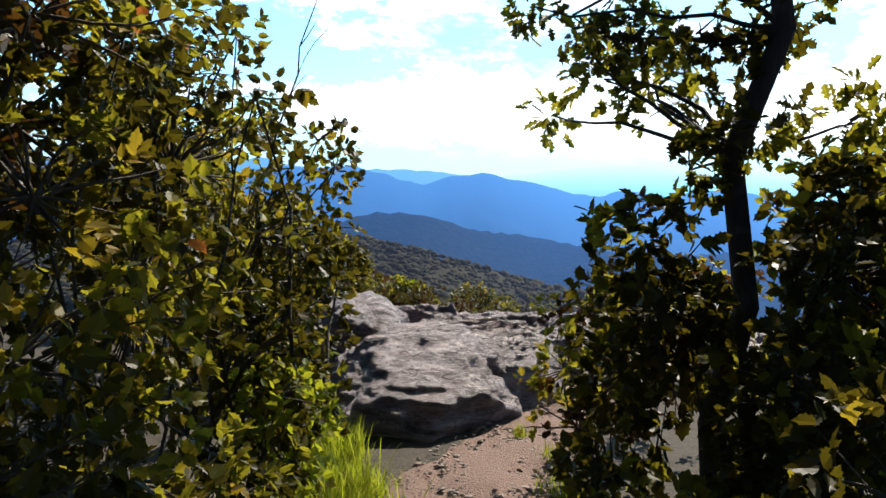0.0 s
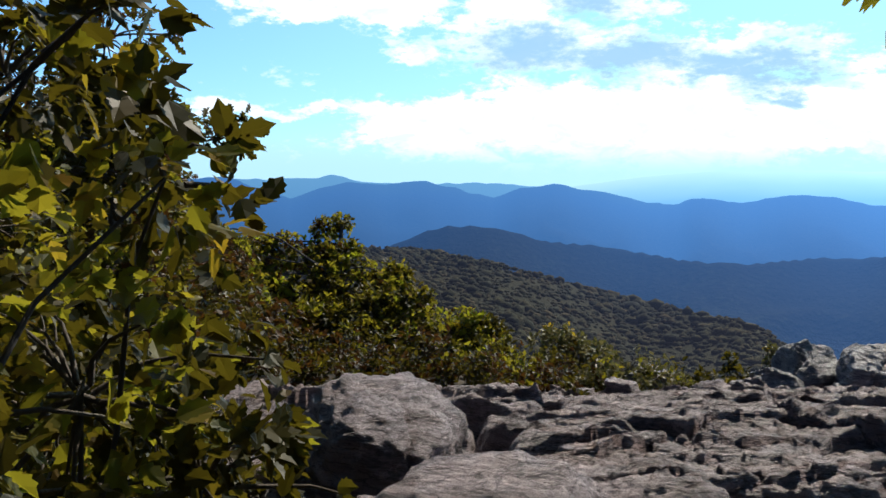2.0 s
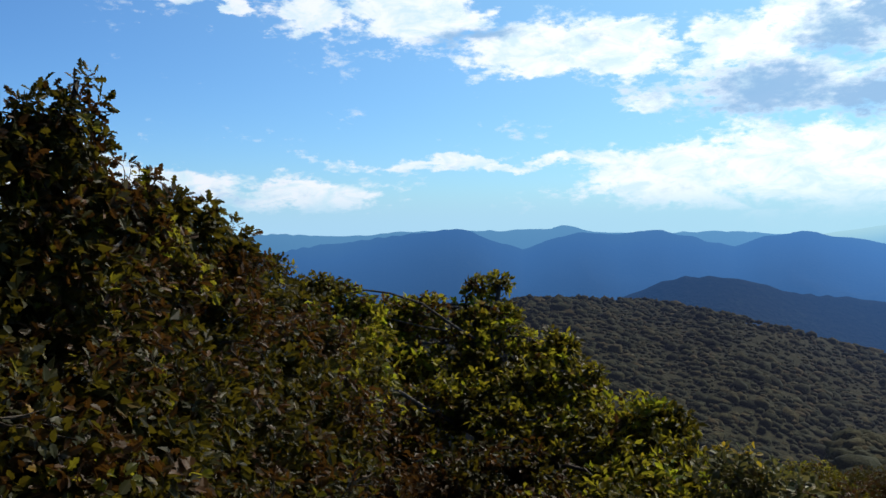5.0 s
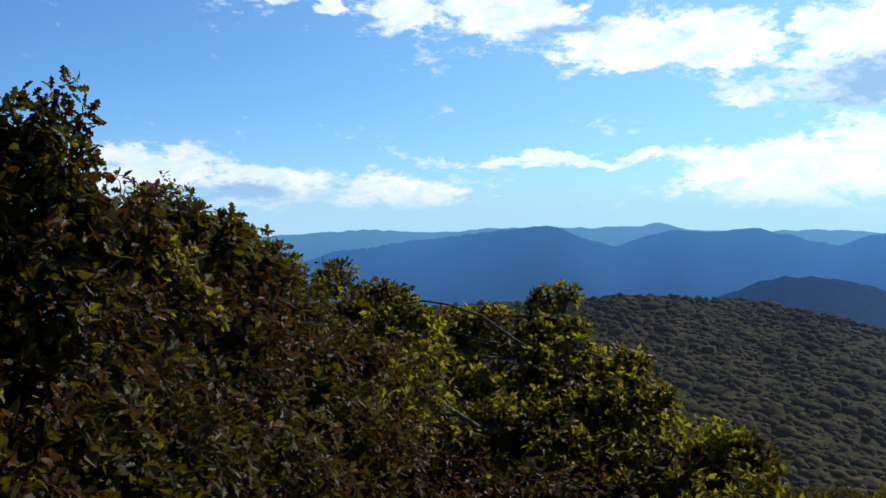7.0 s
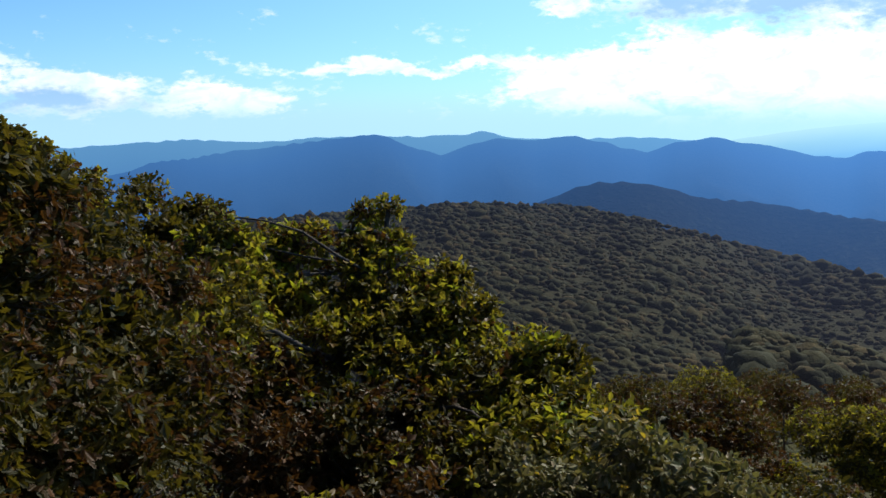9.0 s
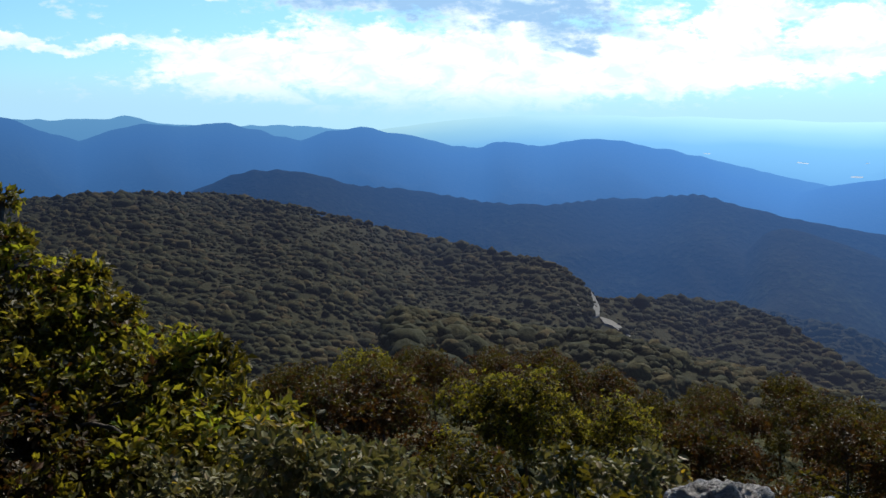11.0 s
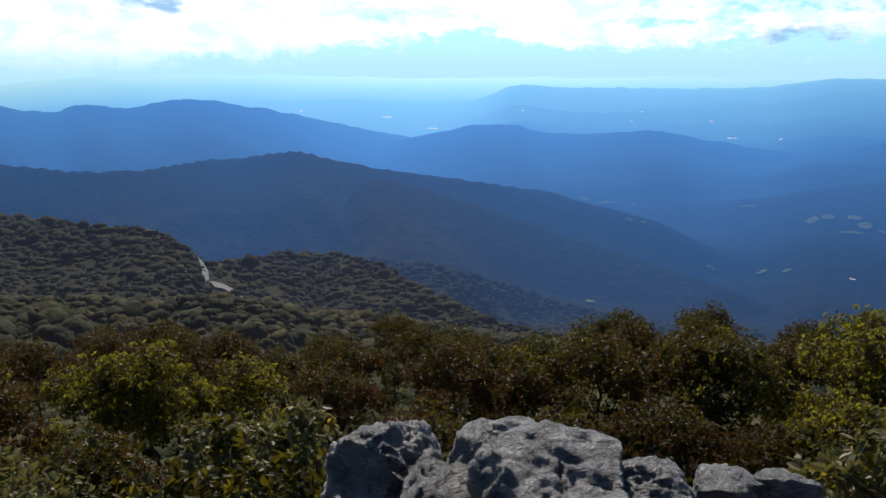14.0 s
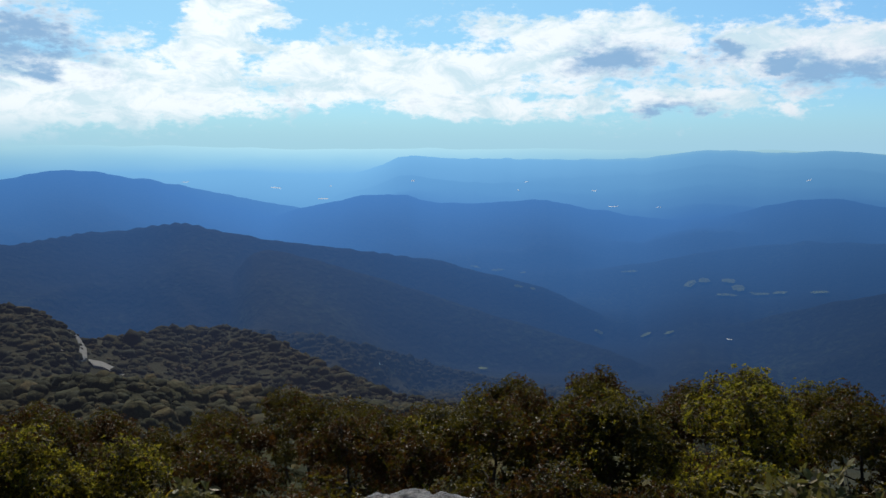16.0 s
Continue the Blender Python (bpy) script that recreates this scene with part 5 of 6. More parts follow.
plant("shrub", (-0.95, 2.0, -0.1), [(-.75, 1.9, .3, .3), (-.62, 2.25, .45, .24), (-.95, 2.0, .75, .38), (-.58, 1.7, .15, .2), (-1.2, 2.2, .4, .4), (-.75, 2.6, .4, .3), (-1.0, 2.7, .2, .35), (-.8, 3.1, .3, .3)],
      "dense dark green undergrowth shading the trail edge", "shrub", LEAF_GREEN, "shrubs by the trail", 216, density=95, per=6, leaf=0.055, blade="toothed", trunk=0.01, stems=7)
plant("scrub_oak", (-2.0, 6.7, -0.2), [(-1.47, 7.03, 1.52, .15), (-1.36, 7.07, 1.53, .09), (-1.84, 6.71, 1.95, .3), (-1.83, 6.51, 1.37, .35), (-1.73, 6.79, 1.62, .25), (-1.95, 6.68, .89, .4), (-2.0, 7.4, 1.05, .35), (-1.75, 6.2, .45, .35), (-2.3, 6.9, 1.7, .4)],
      "small scrub oak with lobed green leaves reaching over the rocks", "tree", LEAF_GREEN, "scrub oaks on the summit", 205, density=64, per=6, leaf=0.07, trunk=0.035, extra=[(LEAF_RUSSET, 0.2), (LEAF_BRIGHT, 0.15)])

plant("shrub", (-2.2, 8.1, -0.2), [(-1.9, 8.7, .1, .28), (-2.7, 7.7, .35, .4), (-2.6, 8.5, .5, .45), (-1.5, 8.7, -.1, .25), (-1.0, 8.7, -.2, .22)],
      "low dark green shrub between the boulders and the scrub oaks", "shrub", LEAF_GREEN, "shrubs by the outcrop", 213, density=55, per=6, leaf=0.07, blade="toothed", trunk=0.012, stems=6, extra=[(LEAF_RUSSET, 0.25), (LEAF_BRIGHT, 0.08)])
plant("shrub", (-1.5, 5.9, -0.15), [(-1.3, 5.9, .2, .3), (-1.5, 6.3, .45, .35), (-1.15, 5.5, .15, .25), (-1.6, 5.6, .6, .35), (-1.25, 6.5, .1, .22)],
      "low green shrub beside the rounded boulder", "shrub", LEAF_GREEN, "shrubs by the outcrop", 214, density=60, per=6, leaf=0.06, blade="toothed", trunk=0.012, stems=6, extra=[(LEAF_GREEN, 0.4)])

plant("shrub", (-1.75, 7.0, -0.15), [(-1.6, 6.9, .06, .24), (-1.95, 7.2, .15, .3), (-1.5, 6.3, .05, .24), (-1.9, 6.6, .2, .3), (-2.2, 7.5, .1, .3)],
      "low dark undergrowth between the boulders and the scrub oak", "shrub", LEAF_GREEN, "shrubs by the outcrop", 217, density=60, per=6, leaf=0.05, blade="toothed", trunk=0.01, stems=6, extra=[(LEAF_RUSSET, 0.3)])
plant("shrub", (1.0, 3.0, -0.1), [(.80, 2.9, .06, .2), (1.0, 3.4, .1, .25), (.78, 3.7, .06, .17), (1.25, 2.6, .2, .3), (.85, 2.4, .08, .22), (.82, 4.1, .05, .16), (1.4, 3.3, .2, .3), (1.5, 4.0, .1, .3)],
      "low dark green undergrowth along the trail", "shrub", LEAF_GREEN, "shrubs by the trail", 218, density=75, per=6, leaf=0.05, blade="toothed", trunk=0.008, stems=8, extra=[(LEAF_BRIGHT, 0.1)])
plant("shrub", (-1.3, 3.0, -0.1), [(-1.2, 2.6, .1, .3), (-1.5, 3.0, .2, .35), (-1.05, 3.4, .1, .28), (-1.7, 2.2, .3, .4), (-1.3, 1.9, .1, .3), (-1.6, 3.8, .2, .35)],
      "dark low undergrowth under the tall shrub", "shrub", LEAF_GREEN, "shrubs by the trail", 219, density=70, per=6, leaf=0.055, blade="toothed", trunk=0.01, stems=8)

# slim tree on the other side of the trail
# its highest masses, out of view, are added to shade the undergrowth opposite
plant("slim_tree", (0.92, 3.42, -0.1), [(0.66, 3.89, 1.91, 0.20), (0.57, 3.92, 1.76, 0.16), (0.74, 3.89, 1.74, 0.14), (0.39, 4.01, 1.62, 0.10), (0.42, 3.82, 1.98, 0.17), (0.28, 3.83, 2.01, 0.10), (0.78, 3.78, 1.66, 0.10), (0.48, 3.83, 1.87, 0.14), (0.81, 3.65, 1.88, 0.14), (1.02, 3.58, 1.90, 0.16), (1.05, 3.45, 1.96, 0.12), (0.89, 3.39, 1.53, 0.12), (0.97, 3.41, 1.62, 0.16), (0.78, 3.43, 1.43, 0.10), (0.95, 3.42, 1.38, 0.08), (1.35, 3.6, 1.6, .18), (.95, 3.45, 3.5, .4), (.6, 3.8, 2.95, .45), (.5, 4.1, 2.75, .38), (.78, 4.5, 3.05, .42), (.35, 3.75, 2.5, .3), (1.0, 4.3, 2.6, .35), (1.2, 3.9, 2.9, .35), (1.25, 5.85, 2.9, .4), (1.5, 6.2, 2.95, .45)],
      "slim dark-barked oak sapling with lobed leaves against the sky", "tree", LEAF_GREEN, "", 206, density=44, per=6, leaf=0.08, trunk=0.052, wob=0.004, taper=0.5, extra=[(LEAF_BRIGHT, 0.4)])
plant("shrub", (0.95, 3.15, -0.1), [(.64, 3.40, 1.18, .2), (.66, 3.27, .98, .26), (.58, 3.36, .74, .2), (.82, 3.75, .7, .28), (.54, 3.25, .45, .18), (1.18, 3.2, 1.1, .3), (1.1, 3.0, .75, .4), (.85, 2.75, .5, .3), (1.0, 2.4, .7, .32), (1.35, 3.5, 1.3, .35)],
      "dark green leafy shrub at the foot of the slim tree", "shrub", LEAF_GREEN, "shrubs by the trail", 207, density=80, per=6, leaf=0.062, blade="toothed", trunk=0.014, stems=8, extra=[(LEAF_BRIGHT, 0.3)], accent=(LEAF_YELLOW, 16, 0.08))
plant("shrub", (.95, 4.45, -0.1), [(.50, 4.3, .75, .13), (.55, 4.35, .5, .2), (.6, 4.3, .25, .25), (.75, 4.4, .8, .2), (.8, 4.45, 1.1, .1), (.86, 4.5, 1.22, .08), (.85, 4.3, .5, .3), (.72, 4.15, .95, .1), (.95, 4.6, .7, .25), (.8, 4.8, .3, .2), (1.15, 4.4, .8, .3), (1.2, 5.2, .45, .3)],
      "low shrub with russet and yellow leaves beside the rock", "shrub", LEAF_RUSSET, "shrubs by the trail", 208, density=90, per=5, leaf=0.045, blade="toothed", trunk=0.010, stems=8, extra=[(LEAF_BRIGHT, 0.3), (LEAF_YELLOW, 0.12)])
plant("shrub", (1.7, 3.6, -0.1), [(1.6, 3.6, 1.2, .4), (1.55, 3.3, .7, .4), (1.8, 4.2, .8, .45), (1.6, 2.7, .8, .4), (1.9, 3.4, 1.6, .28), (1.5, 4.0, .4, .3)],
      "dense dark shrub behind the slim tree", "shrub", LEAF_GREEN, "shrubs by the trail", 209, density=50, per=6, leaf=0.07, blade="toothed", trunk=0.018, stems=6, extra=[(LEAF_RUSSET, 0.2)])


# a bare twig that stands above the shrub
def bare_twig(base, tip, seed):
    rng = np.random.default_rng(seed)
    root = thing("bare_twig", base, "thin bare leafless twig above the shrub", "twig")
    b = np.array(tip) - np.array(base)
    line = bent((0, 0, 0), b, rng, 0, 9, 0.04)
    v, f = tubes([(line, np.linspace(0.006, 0.0015, 9))], 5)
    part("stem", make_mesh("stem", v, f, [TWIG]), root)
    for k in (3, 4, 5, 6):
        d = line[k] + np.array([0.10, 0.02, 0.16]) * rng.uniform(0.5, 1.2)
        v, f = tubes([(bent(line[k], d, rng, 0, 4, 0.05), np.linspace(0.0022, 0.0008, 4))], 4)
        part("side_twig", make_mesh("side_twig", v, f, [TWIG]), root)


bare_twig((-0.72, 3.6, 1.2), (-0.47, 3.62, 2.05), 7)

# ---------- oaks beyond the outcrop ----------
plant("scrub_oak", (-3.3, 9.6, -1.0), [(-3.04, 9.57, 2.17, 0.10), (-3.04, 9.60, 2.02, 0.15), (-3.13, 9.48, 2.02, 0.17), (-3.10, 9.56, 1.81, 0.22), (-3.21, 9.41, 1.77, 0.30), (-3.15, 9.82, 1.68, 0.17), (-3.18, 10.09, 1.59, 0.20), (-3.24, 9.71, 1.48, 0.35), (-3.29, 10.26, 1.35, 0.30), (-3.30, 9.60, 1.12, 0.50), (-3.32, 10.49, 1.01, 0.45), (-3.22, 9.95, 0.71, 0.55), (-3.03, 9.41, 0.34, 0.60), (-3.11, 10.33, 0.10, 0.60), (-2.69, 9.62, -0.09, 0.50), (-2.79, 9.07, 0.06, 0.50), (-3.34, 9.17, 0.94, 0.60), (-3.38, 9.16, 1.60, 0.45)],
      "scrub oak with dull green lobed leaves at the cliff edge", "tree", LEAF_GREEN, "scrub oaks on the summit", 210, density=58, per=7, leaf=0.085, trunk=0.07, core=1.4, extra=[(LEAF_RUSSET, 0.4), (LEAF_BRIGHT, 0.06)])
plant("scrub_oak", (-3.9, 12.6, -2.5), [(-3.64, 11.05, 1.40, 0.25), (-3.62, 11.21, 1.51, 0.12), (-3.62, 11.47, 1.28, 0.25), (-3.65, 11.58, 1.45, 0.10), (-3.74, 12.01, 1.01, 0.36), (-3.87, 12.17, 1.21, 0.20), (-3.73, 11.45, 0.73, 0.50), (-3.54, 11.28, 0.39, 0.60), (-4.08, 12.96, 0.54, 0.40), (-3.52, 12.26, 0.03, 0.60), (-3.17, 11.35, -0.39, 0.65), (-3.93, 13.57, -0.04, 0.60), (-3.26, 12.62, -0.61, 0.70), (-3.14, 10.71, -0.62, 0.60), (-2.98, 11.78, -0.93, 0.60)],
      "scrub oak with green leaves turning russet on the steep slope", "tree", LEAF_GREEN, "scrub oaks on the summit", 211, density=46, per=7, leaf=0.09, trunk=0.09, core=1.4, extra=[(LEAF_RUSSET, 0.5)])
UPPER_CROWN = [(-3.43, 18.29, 0.21, 0.25), (-3.18, 18.39, 0.33, 0.20), (-3.51, 18.15, 0.14, 0.21), (-3.44, 17.89, -0.36, 0.50), (-4.02, 17.68, -0.18, 0.43), (-4.45, 17.48, -0.20, 0.43), (-3.06, 18.04, -0.19, 0.33), (-2.88, 17.70, -0.67, 0.53), (-3.56, 17.30, -0.85, 0.70), (-4.48, 17.13, -0.77, 0.70), (-2.11, 17.51, -0.65, 0.37), (-1.96, 17.68, -0.50, 0.16), (-2.16, 17.08, -1.05, 0.59), (-1.74, 17.21, -0.99, 0.42), (-2.84, 16.58, -1.33, 0.81), (-3.61, 16.24, -1.42, 0.81), (-4.62, 16.18, -0.58, 0.70), (-4.75, 16.78, -0.06, 0.39)]
LOWER_CROWN = [(-5.13, 16.59, 0.07, 0.43), (-1.23, 17.22, -1.45, 0.42), (-0.70, 16.60, -1.25, 0.40), (-0.36, 16.51, -1.35, 0.34), (-1.59, 16.51, -1.68, 0.80), (-0.77, 16.13, -1.70, 0.59), (-0.36, 15.99, -1.66, 0.40), (-2.29, 15.73, -2.01, 0.98), (-3.13, 15.38, -2.08, 0.98), (-4.08, 15.62, -1.55, 0.98), (-4.48, 15.00, -0.85, 0.93), (0.16, 15.65, -1.82, 0.48), (0.52, 15.31, -1.91, 0.40), (-0.56, 15.19, -1.98, 0.70), (-1.36, 15.17, -2.30, 0.85), (0.05, 14.79, -2.06, 0.59), (-2.33, 14.81, -2.43, 0.98), (-3.42, 14.44, -2.17, 0.98)]
# low left masses of the lower crown, split off and given darker leaves
RUSSET_CROWN = [b for b in LOWER_CROWN if b[0] < -1.9 and b[2] < -1.2]
plant("oak", (-3.2, 15.0, -5.0), RUSSET_CROWN,
      "low spreading oak with dark leaves turning russet", "tree", LEAF_RUSSET, "", 220, density=46, per=7, leaf=0.1, blade="small", trunk=0.12, core=1.0, extra=[(LEAF_GREEN, 0.5)])
plant("oak", (-2.4, 16.4, -5.5), UPPER_CROWN + [b for b in LOWER_CROWN if b not in RUSSET_CROWN],
      "broad oak crown of clustered green leaves with dark limbs", "tree", LEAF_GREEN, "", 212, density=44, per=7, leaf=0.12, blade="small", trunk=0.16, core=0.4, extra=[(LEAF_BRIGHT, 0.55), (LEAF_FRESH, 0.12), (LEAF_RUSSET, 0.08)])

plant("oak", (-8.0, 17.6, -4.5), [(-9.31, 17.94, 0.97, 0.64), (-9.40, 18.15, 1.33, 0.28), (-8.95, 18.24, 0.77, 0.58), (-9.13, 18.37, 1.17, 0.23), (-8.75, 19.02, 0.43, 0.46), (-8.94, 19.53, 0.68, 0.21), (-7.74, 19.13, 0.33, 0.42), (-7.93, 19.62, 0.56, 0.21), (-6.88, 19.05, 0.02, 0.44), (-6.78, 19.70, 0.05, 0.28), (-6.36, 17.57, -0.17, 0.58), (-7.05, 17.11, -0.04, 0.76), (-7.62, 16.66, 0.01, 0.76), (-8.04, 16.32, 0.21, 0.76), (-10.00, 17.30, 1.51, 0.76), (-9.32, 16.49, 0.33, 1.12), (-9.93, 15.88, 1.00, 1.12)],
      "oak farther along the slope with dull green leaves", "tree", LEAF_GREEN, "", 215, density=34, per=7, leaf=0.12, blade="small", trunk=0.15, core=1.2, extra=[(LEAF_BRIGHT, 0.2), (LEAF_RUSSET, 0.15)])

# shrubs just under the edge, with pale leaves
for k, (sx, sy, sz, mt) in enumerate([(1.9, 12.8, -2.0, LEAF_GREEN), (2.7, 12.6, -2.0, LEAF_GREEN), (3.4, 12.2, -2.0, LEAF_GREEN), (-0.6, 11.8, -1.3, LEAF_RUSSET), (4.1, 11.6, -1.9, LEAF_GREEN)]):
    rng = np.random.default_rng(300 + k)
    plant("shrub", (sx, sy, sz - 1.3), [(sx + rng.normal(0, .28), sy + rng.normal(0, .28), sz + rng.normal(0, .16), rng.uniform(.24, .42)) for _ in range(6)],
          "green shrub growing under the rock edge", "shrub", mt, "shrubs under the edge", 310 + k, density=48, per=6, leaf=0.075, blade="oval", trunk=0.015, stems=5, extra=[(LEAF_BRIGHT, 0.25), (LEAF_PALE, 0.1)])
plant("shrub", (0.48, 14.24, -2.89), [(0.04, 14.29, -1.88, 0.40), (0.40, 14.37, -1.75, 0.32), (0.81, 14.61, -1.72, 0.28), (1.22, 14.38, -1.70, 0.28), (1.45, 13.91, -1.72, 0.30), (0.95, 13.92, -1.78, 0.35), (-0.70, 14.41, -1.86, 0.40), (-0.29, 14.02, -1.89, 0.40)],
      "pale-leaved shrub below the edge, leaves turned to the sky", "shrub", LEAF_PALE, "shrubs under the edge", 330, density=60, per=6, leaf=0.090, blade="oval", trunk=0.014, stems=5, extra=[(LEAF_YELLOW, 0.03)])
plant("shrub", (3.09, 13.46, -2.53), [(2.73, 13.63, -1.53, 0.30), (2.97, 13.69, -1.46, 0.20), (3.41, 13.44, -1.39, 0.16), (3.33, 13.22, -1.43, 0.25), (3.02, 13.30, -1.52, 0.30)],
      "pale yellow-green shrub below the edge", "shrub", LEAF_PALE, "shrubs under the edge", 331, density=60, per=6, leaf=0.090, blade="oval", trunk=0.014, stems=5, extra=[(LEAF_YELLOW, 0.03)])
plant("shrub", (0.78, 11.99, -1.80), [(0.67, 11.92, -0.65, 0.28), (0.88, 11.88, -0.71, 0.28), (0.83, 12.14, -0.62, 0.15), (1.09, 12.04, -0.80, 0.14), (0.43, 11.96, -0.54, 0.30)],
      "pale-leaved shrub growing under the rock edge", "shrub", LEAF_PALE, "shrubs under the edge", 332, density=60, per=6, leaf=0.075, blade="oval", trunk=0.014, stems=5, extra=[(LEAF_YELLOW, 0.03)])
plant("shrub", (1.77, 11.73, -1.89), [(1.81, 11.90, -0.81, 0.20), (1.85, 11.62, -0.89, 0.25), (1.65, 11.68, -0.87, 0.22)],
      "green shrub growing under the rock edge", "shrub", LEAF_GREEN, "shrubs under the edge", 333, density=60, per=6, leaf=0.075, blade="oval", trunk=0.014, stems=5, extra=[(LEAF_YELLOW, 0.03)])
plant("shrub", (2.33, 11.60, -1.86), [(2.25, 12.06, -0.67, 0.08), (2.23, 11.90, -0.79, 0.13), (2.28, 11.60, -0.86, 0.22), (2.51, 11.63, -0.86, 0.18), (2.26, 11.24, -0.86, 0.22), (2.46, 11.19, -0.79, 0.12)],
      "green shrub beside the pointed rock", "shrub", LEAF_GREEN, "shrubs under the edge", 334, density=60, per=6, leaf=0.075, blade="oval", trunk=0.014, stems=5, extra=[(LEAF_YELLOW, 0.03)])
plant("shrub", (2.52, 11.54, -1.65), [(2.53, 11.59, -0.45, 0.04), (2.52, 11.55, -0.54, 0.05), (2.52, 11.49, -0.65, 0.05)],
      "thin upright sprig with pale leaves", "shrub", LEAF_PALE, "shrubs under the edge", 335, density=160, per=6, leaf=0.060, blade="oval", trunk=0.014, stems=2, extra=[(LEAF_YELLOW, 0.03)])
plant("shrub", (4.83, 9.40, -1.60), [(4.64, 9.63, -0.60, 0.22), (4.76, 9.42, -0.58, 0.25), (4.88, 9.26, -0.47, 0.25), (4.90, 9.62, -0.60, 0.13), (4.96, 9.07, -0.47, 0.30)],
      "pale-leaved shrub growing past the small rocks", "shrub", LEAF_PALE, "shrubs under the edge", 336, density=60, per=6, leaf=0.075, blade="oval", trunk=0.014, stems=5, extra=[(LEAF_YELLOW, 0.03)])
plant("shrub", (0.95, 10.25, -1.2), [(.72, 10.15, -.42, .2), (.95, 10.3, -.36, .22), (1.2, 10.35, -.45, .2), (.55, 10.1, -.55, .2), (1.05, 10.1, -.6, .22), (1.4, 10.4, -.6, .2)],
      "pale-leaved shrub just behind the broken edge rocks", "shrub", LEAF_PALE, "shrubs under the edge", 337, density=80, per=6, leaf=0.06, blade="oval", trunk=0.01, stems=6, extra=[(LEAF_BRIGHT, 0.2)])
for k, (sx, sy, sz) in enumerate([(-.95, 8.95, -.2), (-.35, 9.3, -.3), (.1, 9.7, -.42), (-1.6, 9.3, -.15), (.5, 10.0, -.5), (-.8, 8.45, -.02), (-.4, 8.6, -.08), (-1.25, 8.6, -.02), (0.0, 8.85, -.2)]):
    rng = np.random.default_rng(340 + k)
    plant("shrub", (sx, sy, sz - .5), [(sx + rng.normal(0, .16), sy + rng.normal(0, .14), sz + rng.normal(0, .08), rng.uniform(.15, .28)) for _ in range(6)],
          "low dark green shrub behind the boulders", "shrub", LEAF_GREEN, "shrubs by the outcrop", 350 + k, density=50, per=6, leaf=0.05, blade="oval", trunk=0.01, stems=7, core=0.2, extra=[(LEAF_RUSSET, 0.45), (LEAF_BRIGHT, 0.05)])


# ---------- belt of small oaks on the slope below ----------
def belt_tree(mat, seed, label, extra):
    rng = np.random.default_rng(seed)
    blobs = [(0, 0, 4.3, 1.0)] + [(1.15 * math.cos(a) * rng.uniform(.7, 1.1), 1.15 * math.sin(a) * rng.uniform(.7, 1.1), rng.uniform(3.1, 4.1), rng.uniform(.65, .95)) for a in np.arange(6) * 1.05 + rng.uniform(0, 1)]
    blobs += [(1.4 * math.cos(a), 1.4 * math.sin(a), rng.uniform(1.9, 2.6), .8) for a in np.arange(4) * 1.57 + .4]
    return plant("oak", (0, 0, 0), blobs, label, "tree", mat, "oaks on the slope below", seed, density=24, per=6, leaf=0.125, blade="fold", trunk=0.09, extra=extra, twig_share=0.2, low=-0.4)


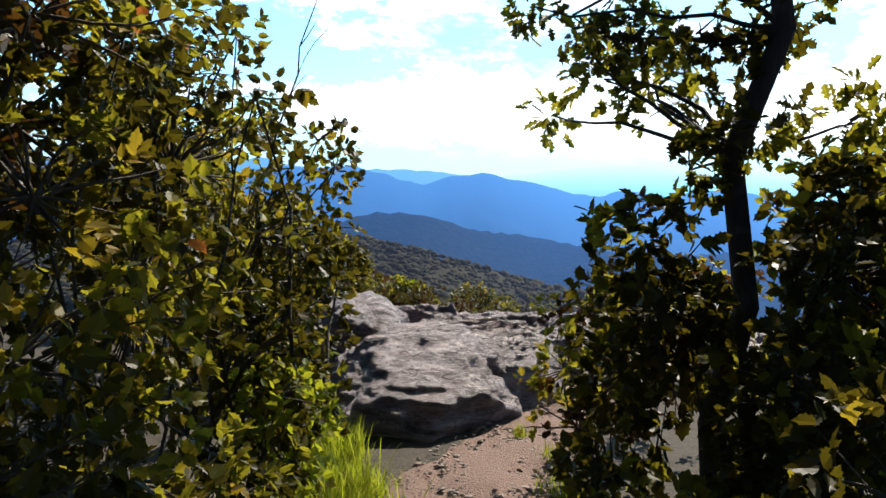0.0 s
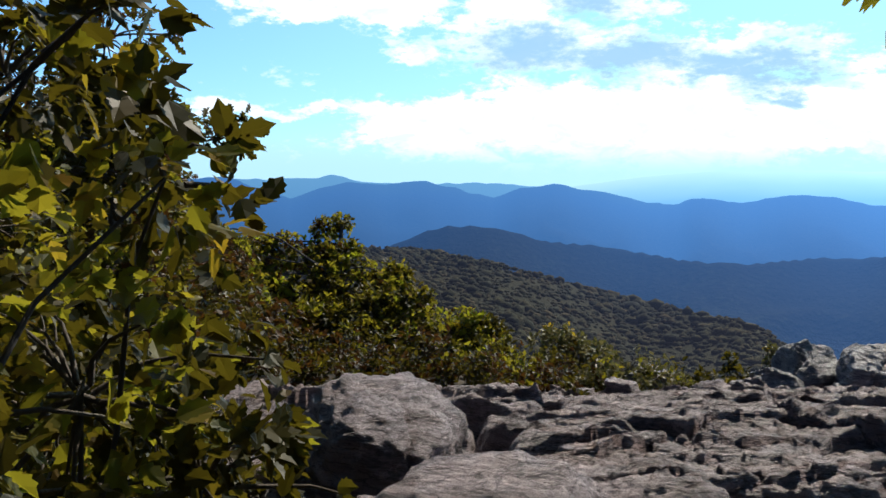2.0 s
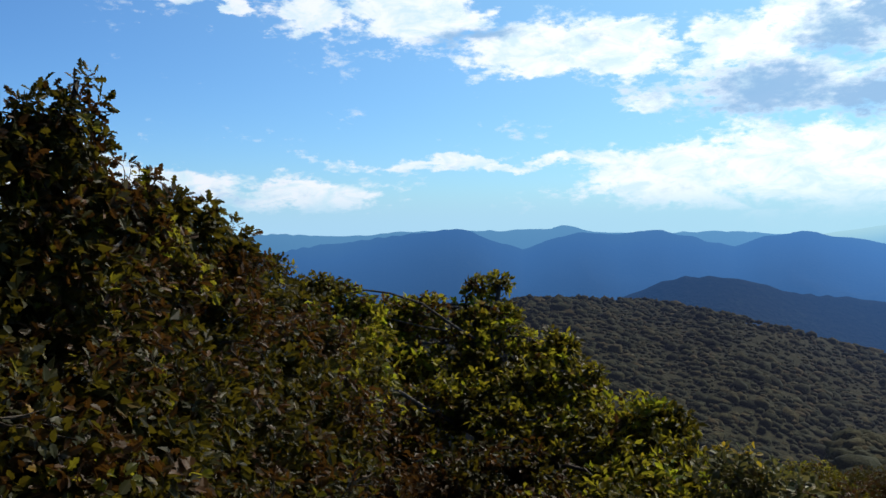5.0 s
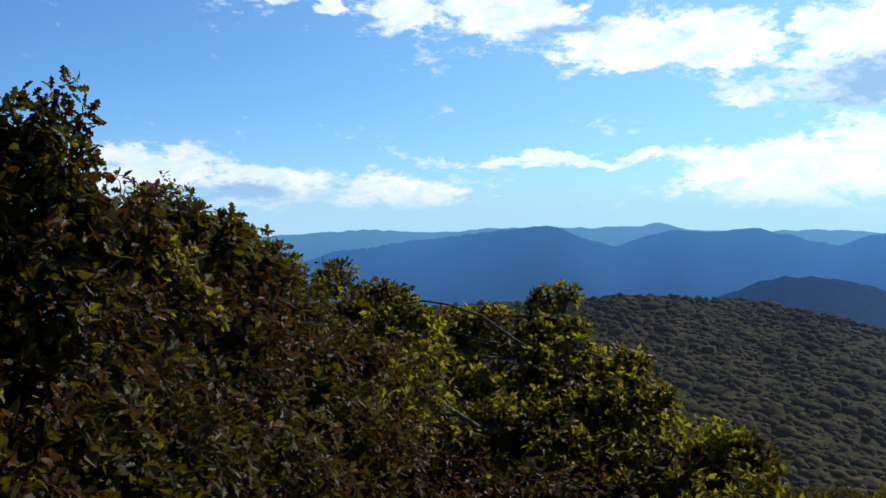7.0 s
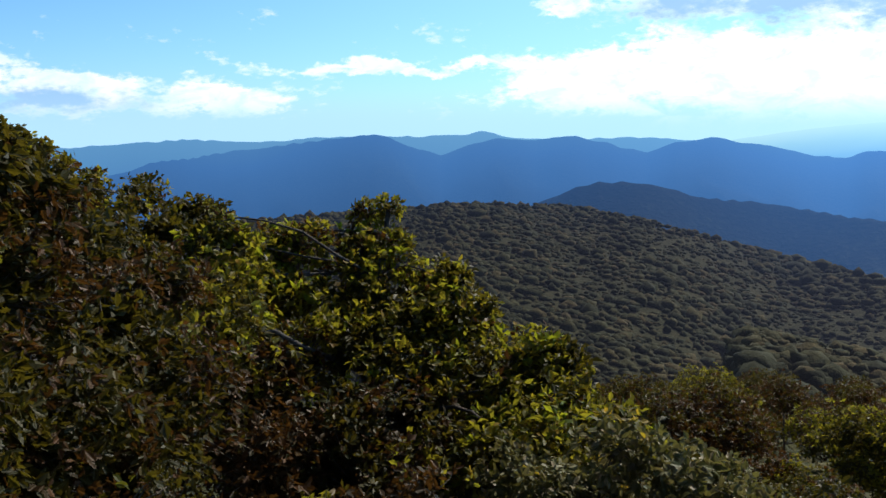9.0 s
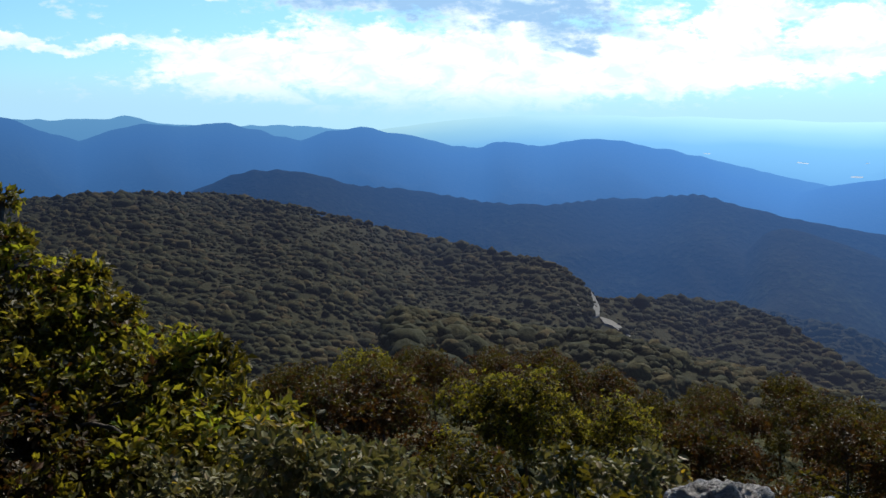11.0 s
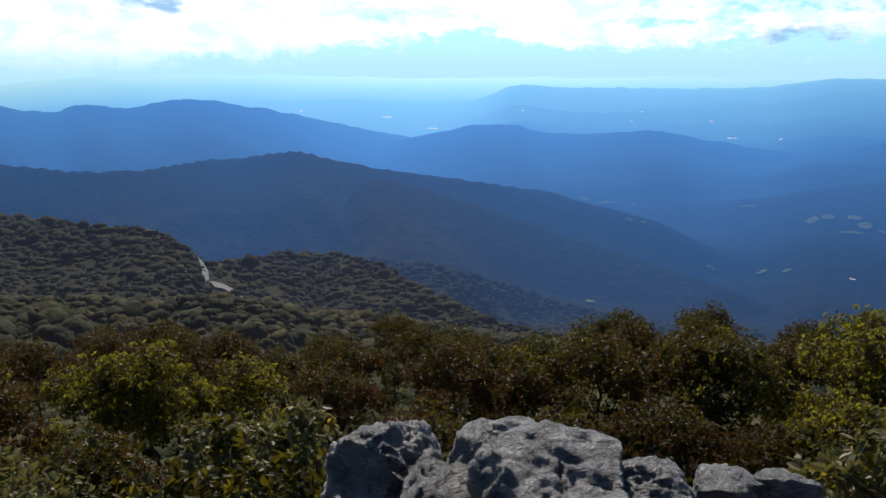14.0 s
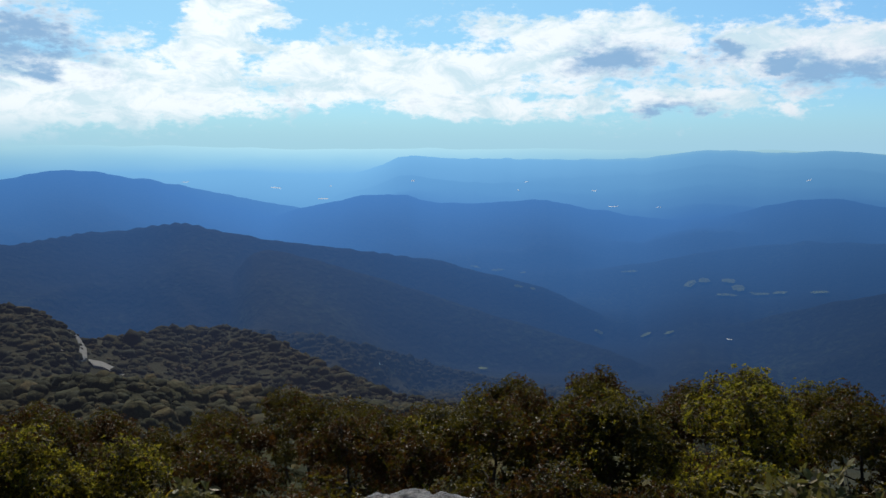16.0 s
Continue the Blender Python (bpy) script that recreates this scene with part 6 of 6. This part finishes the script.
KINDS = [belt_tree(LEAF_GREEN, 401, "small round-crowned oak with dull green leaves", [(LEAF_RUSSET, 0.4)]),
         belt_tree(LEAF_RUSSET, 402, "small round-crowned oak turning russet brown", [(LEAF_GREEN, 0.35)]),
         belt_tree(LEAF_GREEN, 403, "small round-crowned oak turning yellow-green", [(LEAF_BRIGHT, 0.6), (LEAF_RUSSET, 0.1)]),
         belt_tree(LEAF_GREEN, 404, "small round-crowned oak with fresh green leaves", [(LEAF_BRIGHT, 0.3)])]
BELT_TOP = [(-8, -18.5), (-3, -18.2), (1, -17.2), (3.2, -17), (9, -17.4), (15, -17.2), (21, -18.2), (24.8, -20), (28.8, -17.8), (35, -17.9), (38.5, -19.3), (44, -17.6), (47, -17), (52.6, -16.4), (57.5, -17), (61.7, -15.4), (63.7, -14.6), (65.8, -15.8), (70.5, -15.2), (80, -15)]


def make_belt():
    rng = np.random.default_rng(77)
    first = {id(k): True for k in KINDS}
    rows = [(27.0, -6, 78, 5.6, 0.0), (21.0, -4, 78, 7.5, -4.6), (16.0, 2, 78, 10.0, -9.5), (35.0, -12, 78, 5.0, 0.9), (44.0, -16, 78, 4.6, 1.4)]
    for r, a0, a1, step, sink in rows:
        for az in np.arange(a0, a1, step):
            a = az + rng.uniform(-.3, .3) * step
            rr = r + rng.uniform(-2, 2)
            e = np.interp(a, *np.array(BELT_TOP).T) + sink + rng.uniform(-.5, .3)
            x, y = CX + rr * math.sin(radians(a)), CY + rr * math.cos(radians(a))
            ztop = EYE + rr * math.tan(radians(e))
            k = rng.uniform(.85, 1.15)
            if 9 <= a <= 22 and r == 27.0 or 61 < a < 66:
                kind = KINDS[2]
            else:
                kind = KINDS[rng.choice(4, p=[.36, .47, .07, .10])]
            m = pose(x, y, ztop - 5.2 * k, 0, 0, rng.uniform(0, 360))
            if first[id(kind)]:
                kind.matrix_basis = m
                kind.scale = (k, k, k)
                first[id(kind)] = False
            else:
                c = copy_thing(kind, m)
                c.scale = (k, k, k)


make_belt()


# unseen copies of the oaks, added behind and at both sides to block sky light
for k, (tx, ty, sc) in enumerate([(-3.2, 1.4, .8), (-3.1, 4.0, .8), (-2.4, -1.6, .85), (0.1, -4.0, .9), (2.8, -1.3, .85), (3.3, 1.7, .8), (3.6, 4.2, .75), (-5.0, 6.4, .8), (-5.2, 2.6, .9), (1.6, -5.5, .9), (-2.2, -5.0, .9), (-2.7, 2.3, .75), (-1.9, -.6, .75), (2.1, -.4, .75)]):
    c = copy_thing(KINDS[k % 2], pose(tx, ty, -0.15, 0, 0, 67 * k))
    c.scale = (sc, sc, sc)
    tagged(c, group="oaks along the trail")
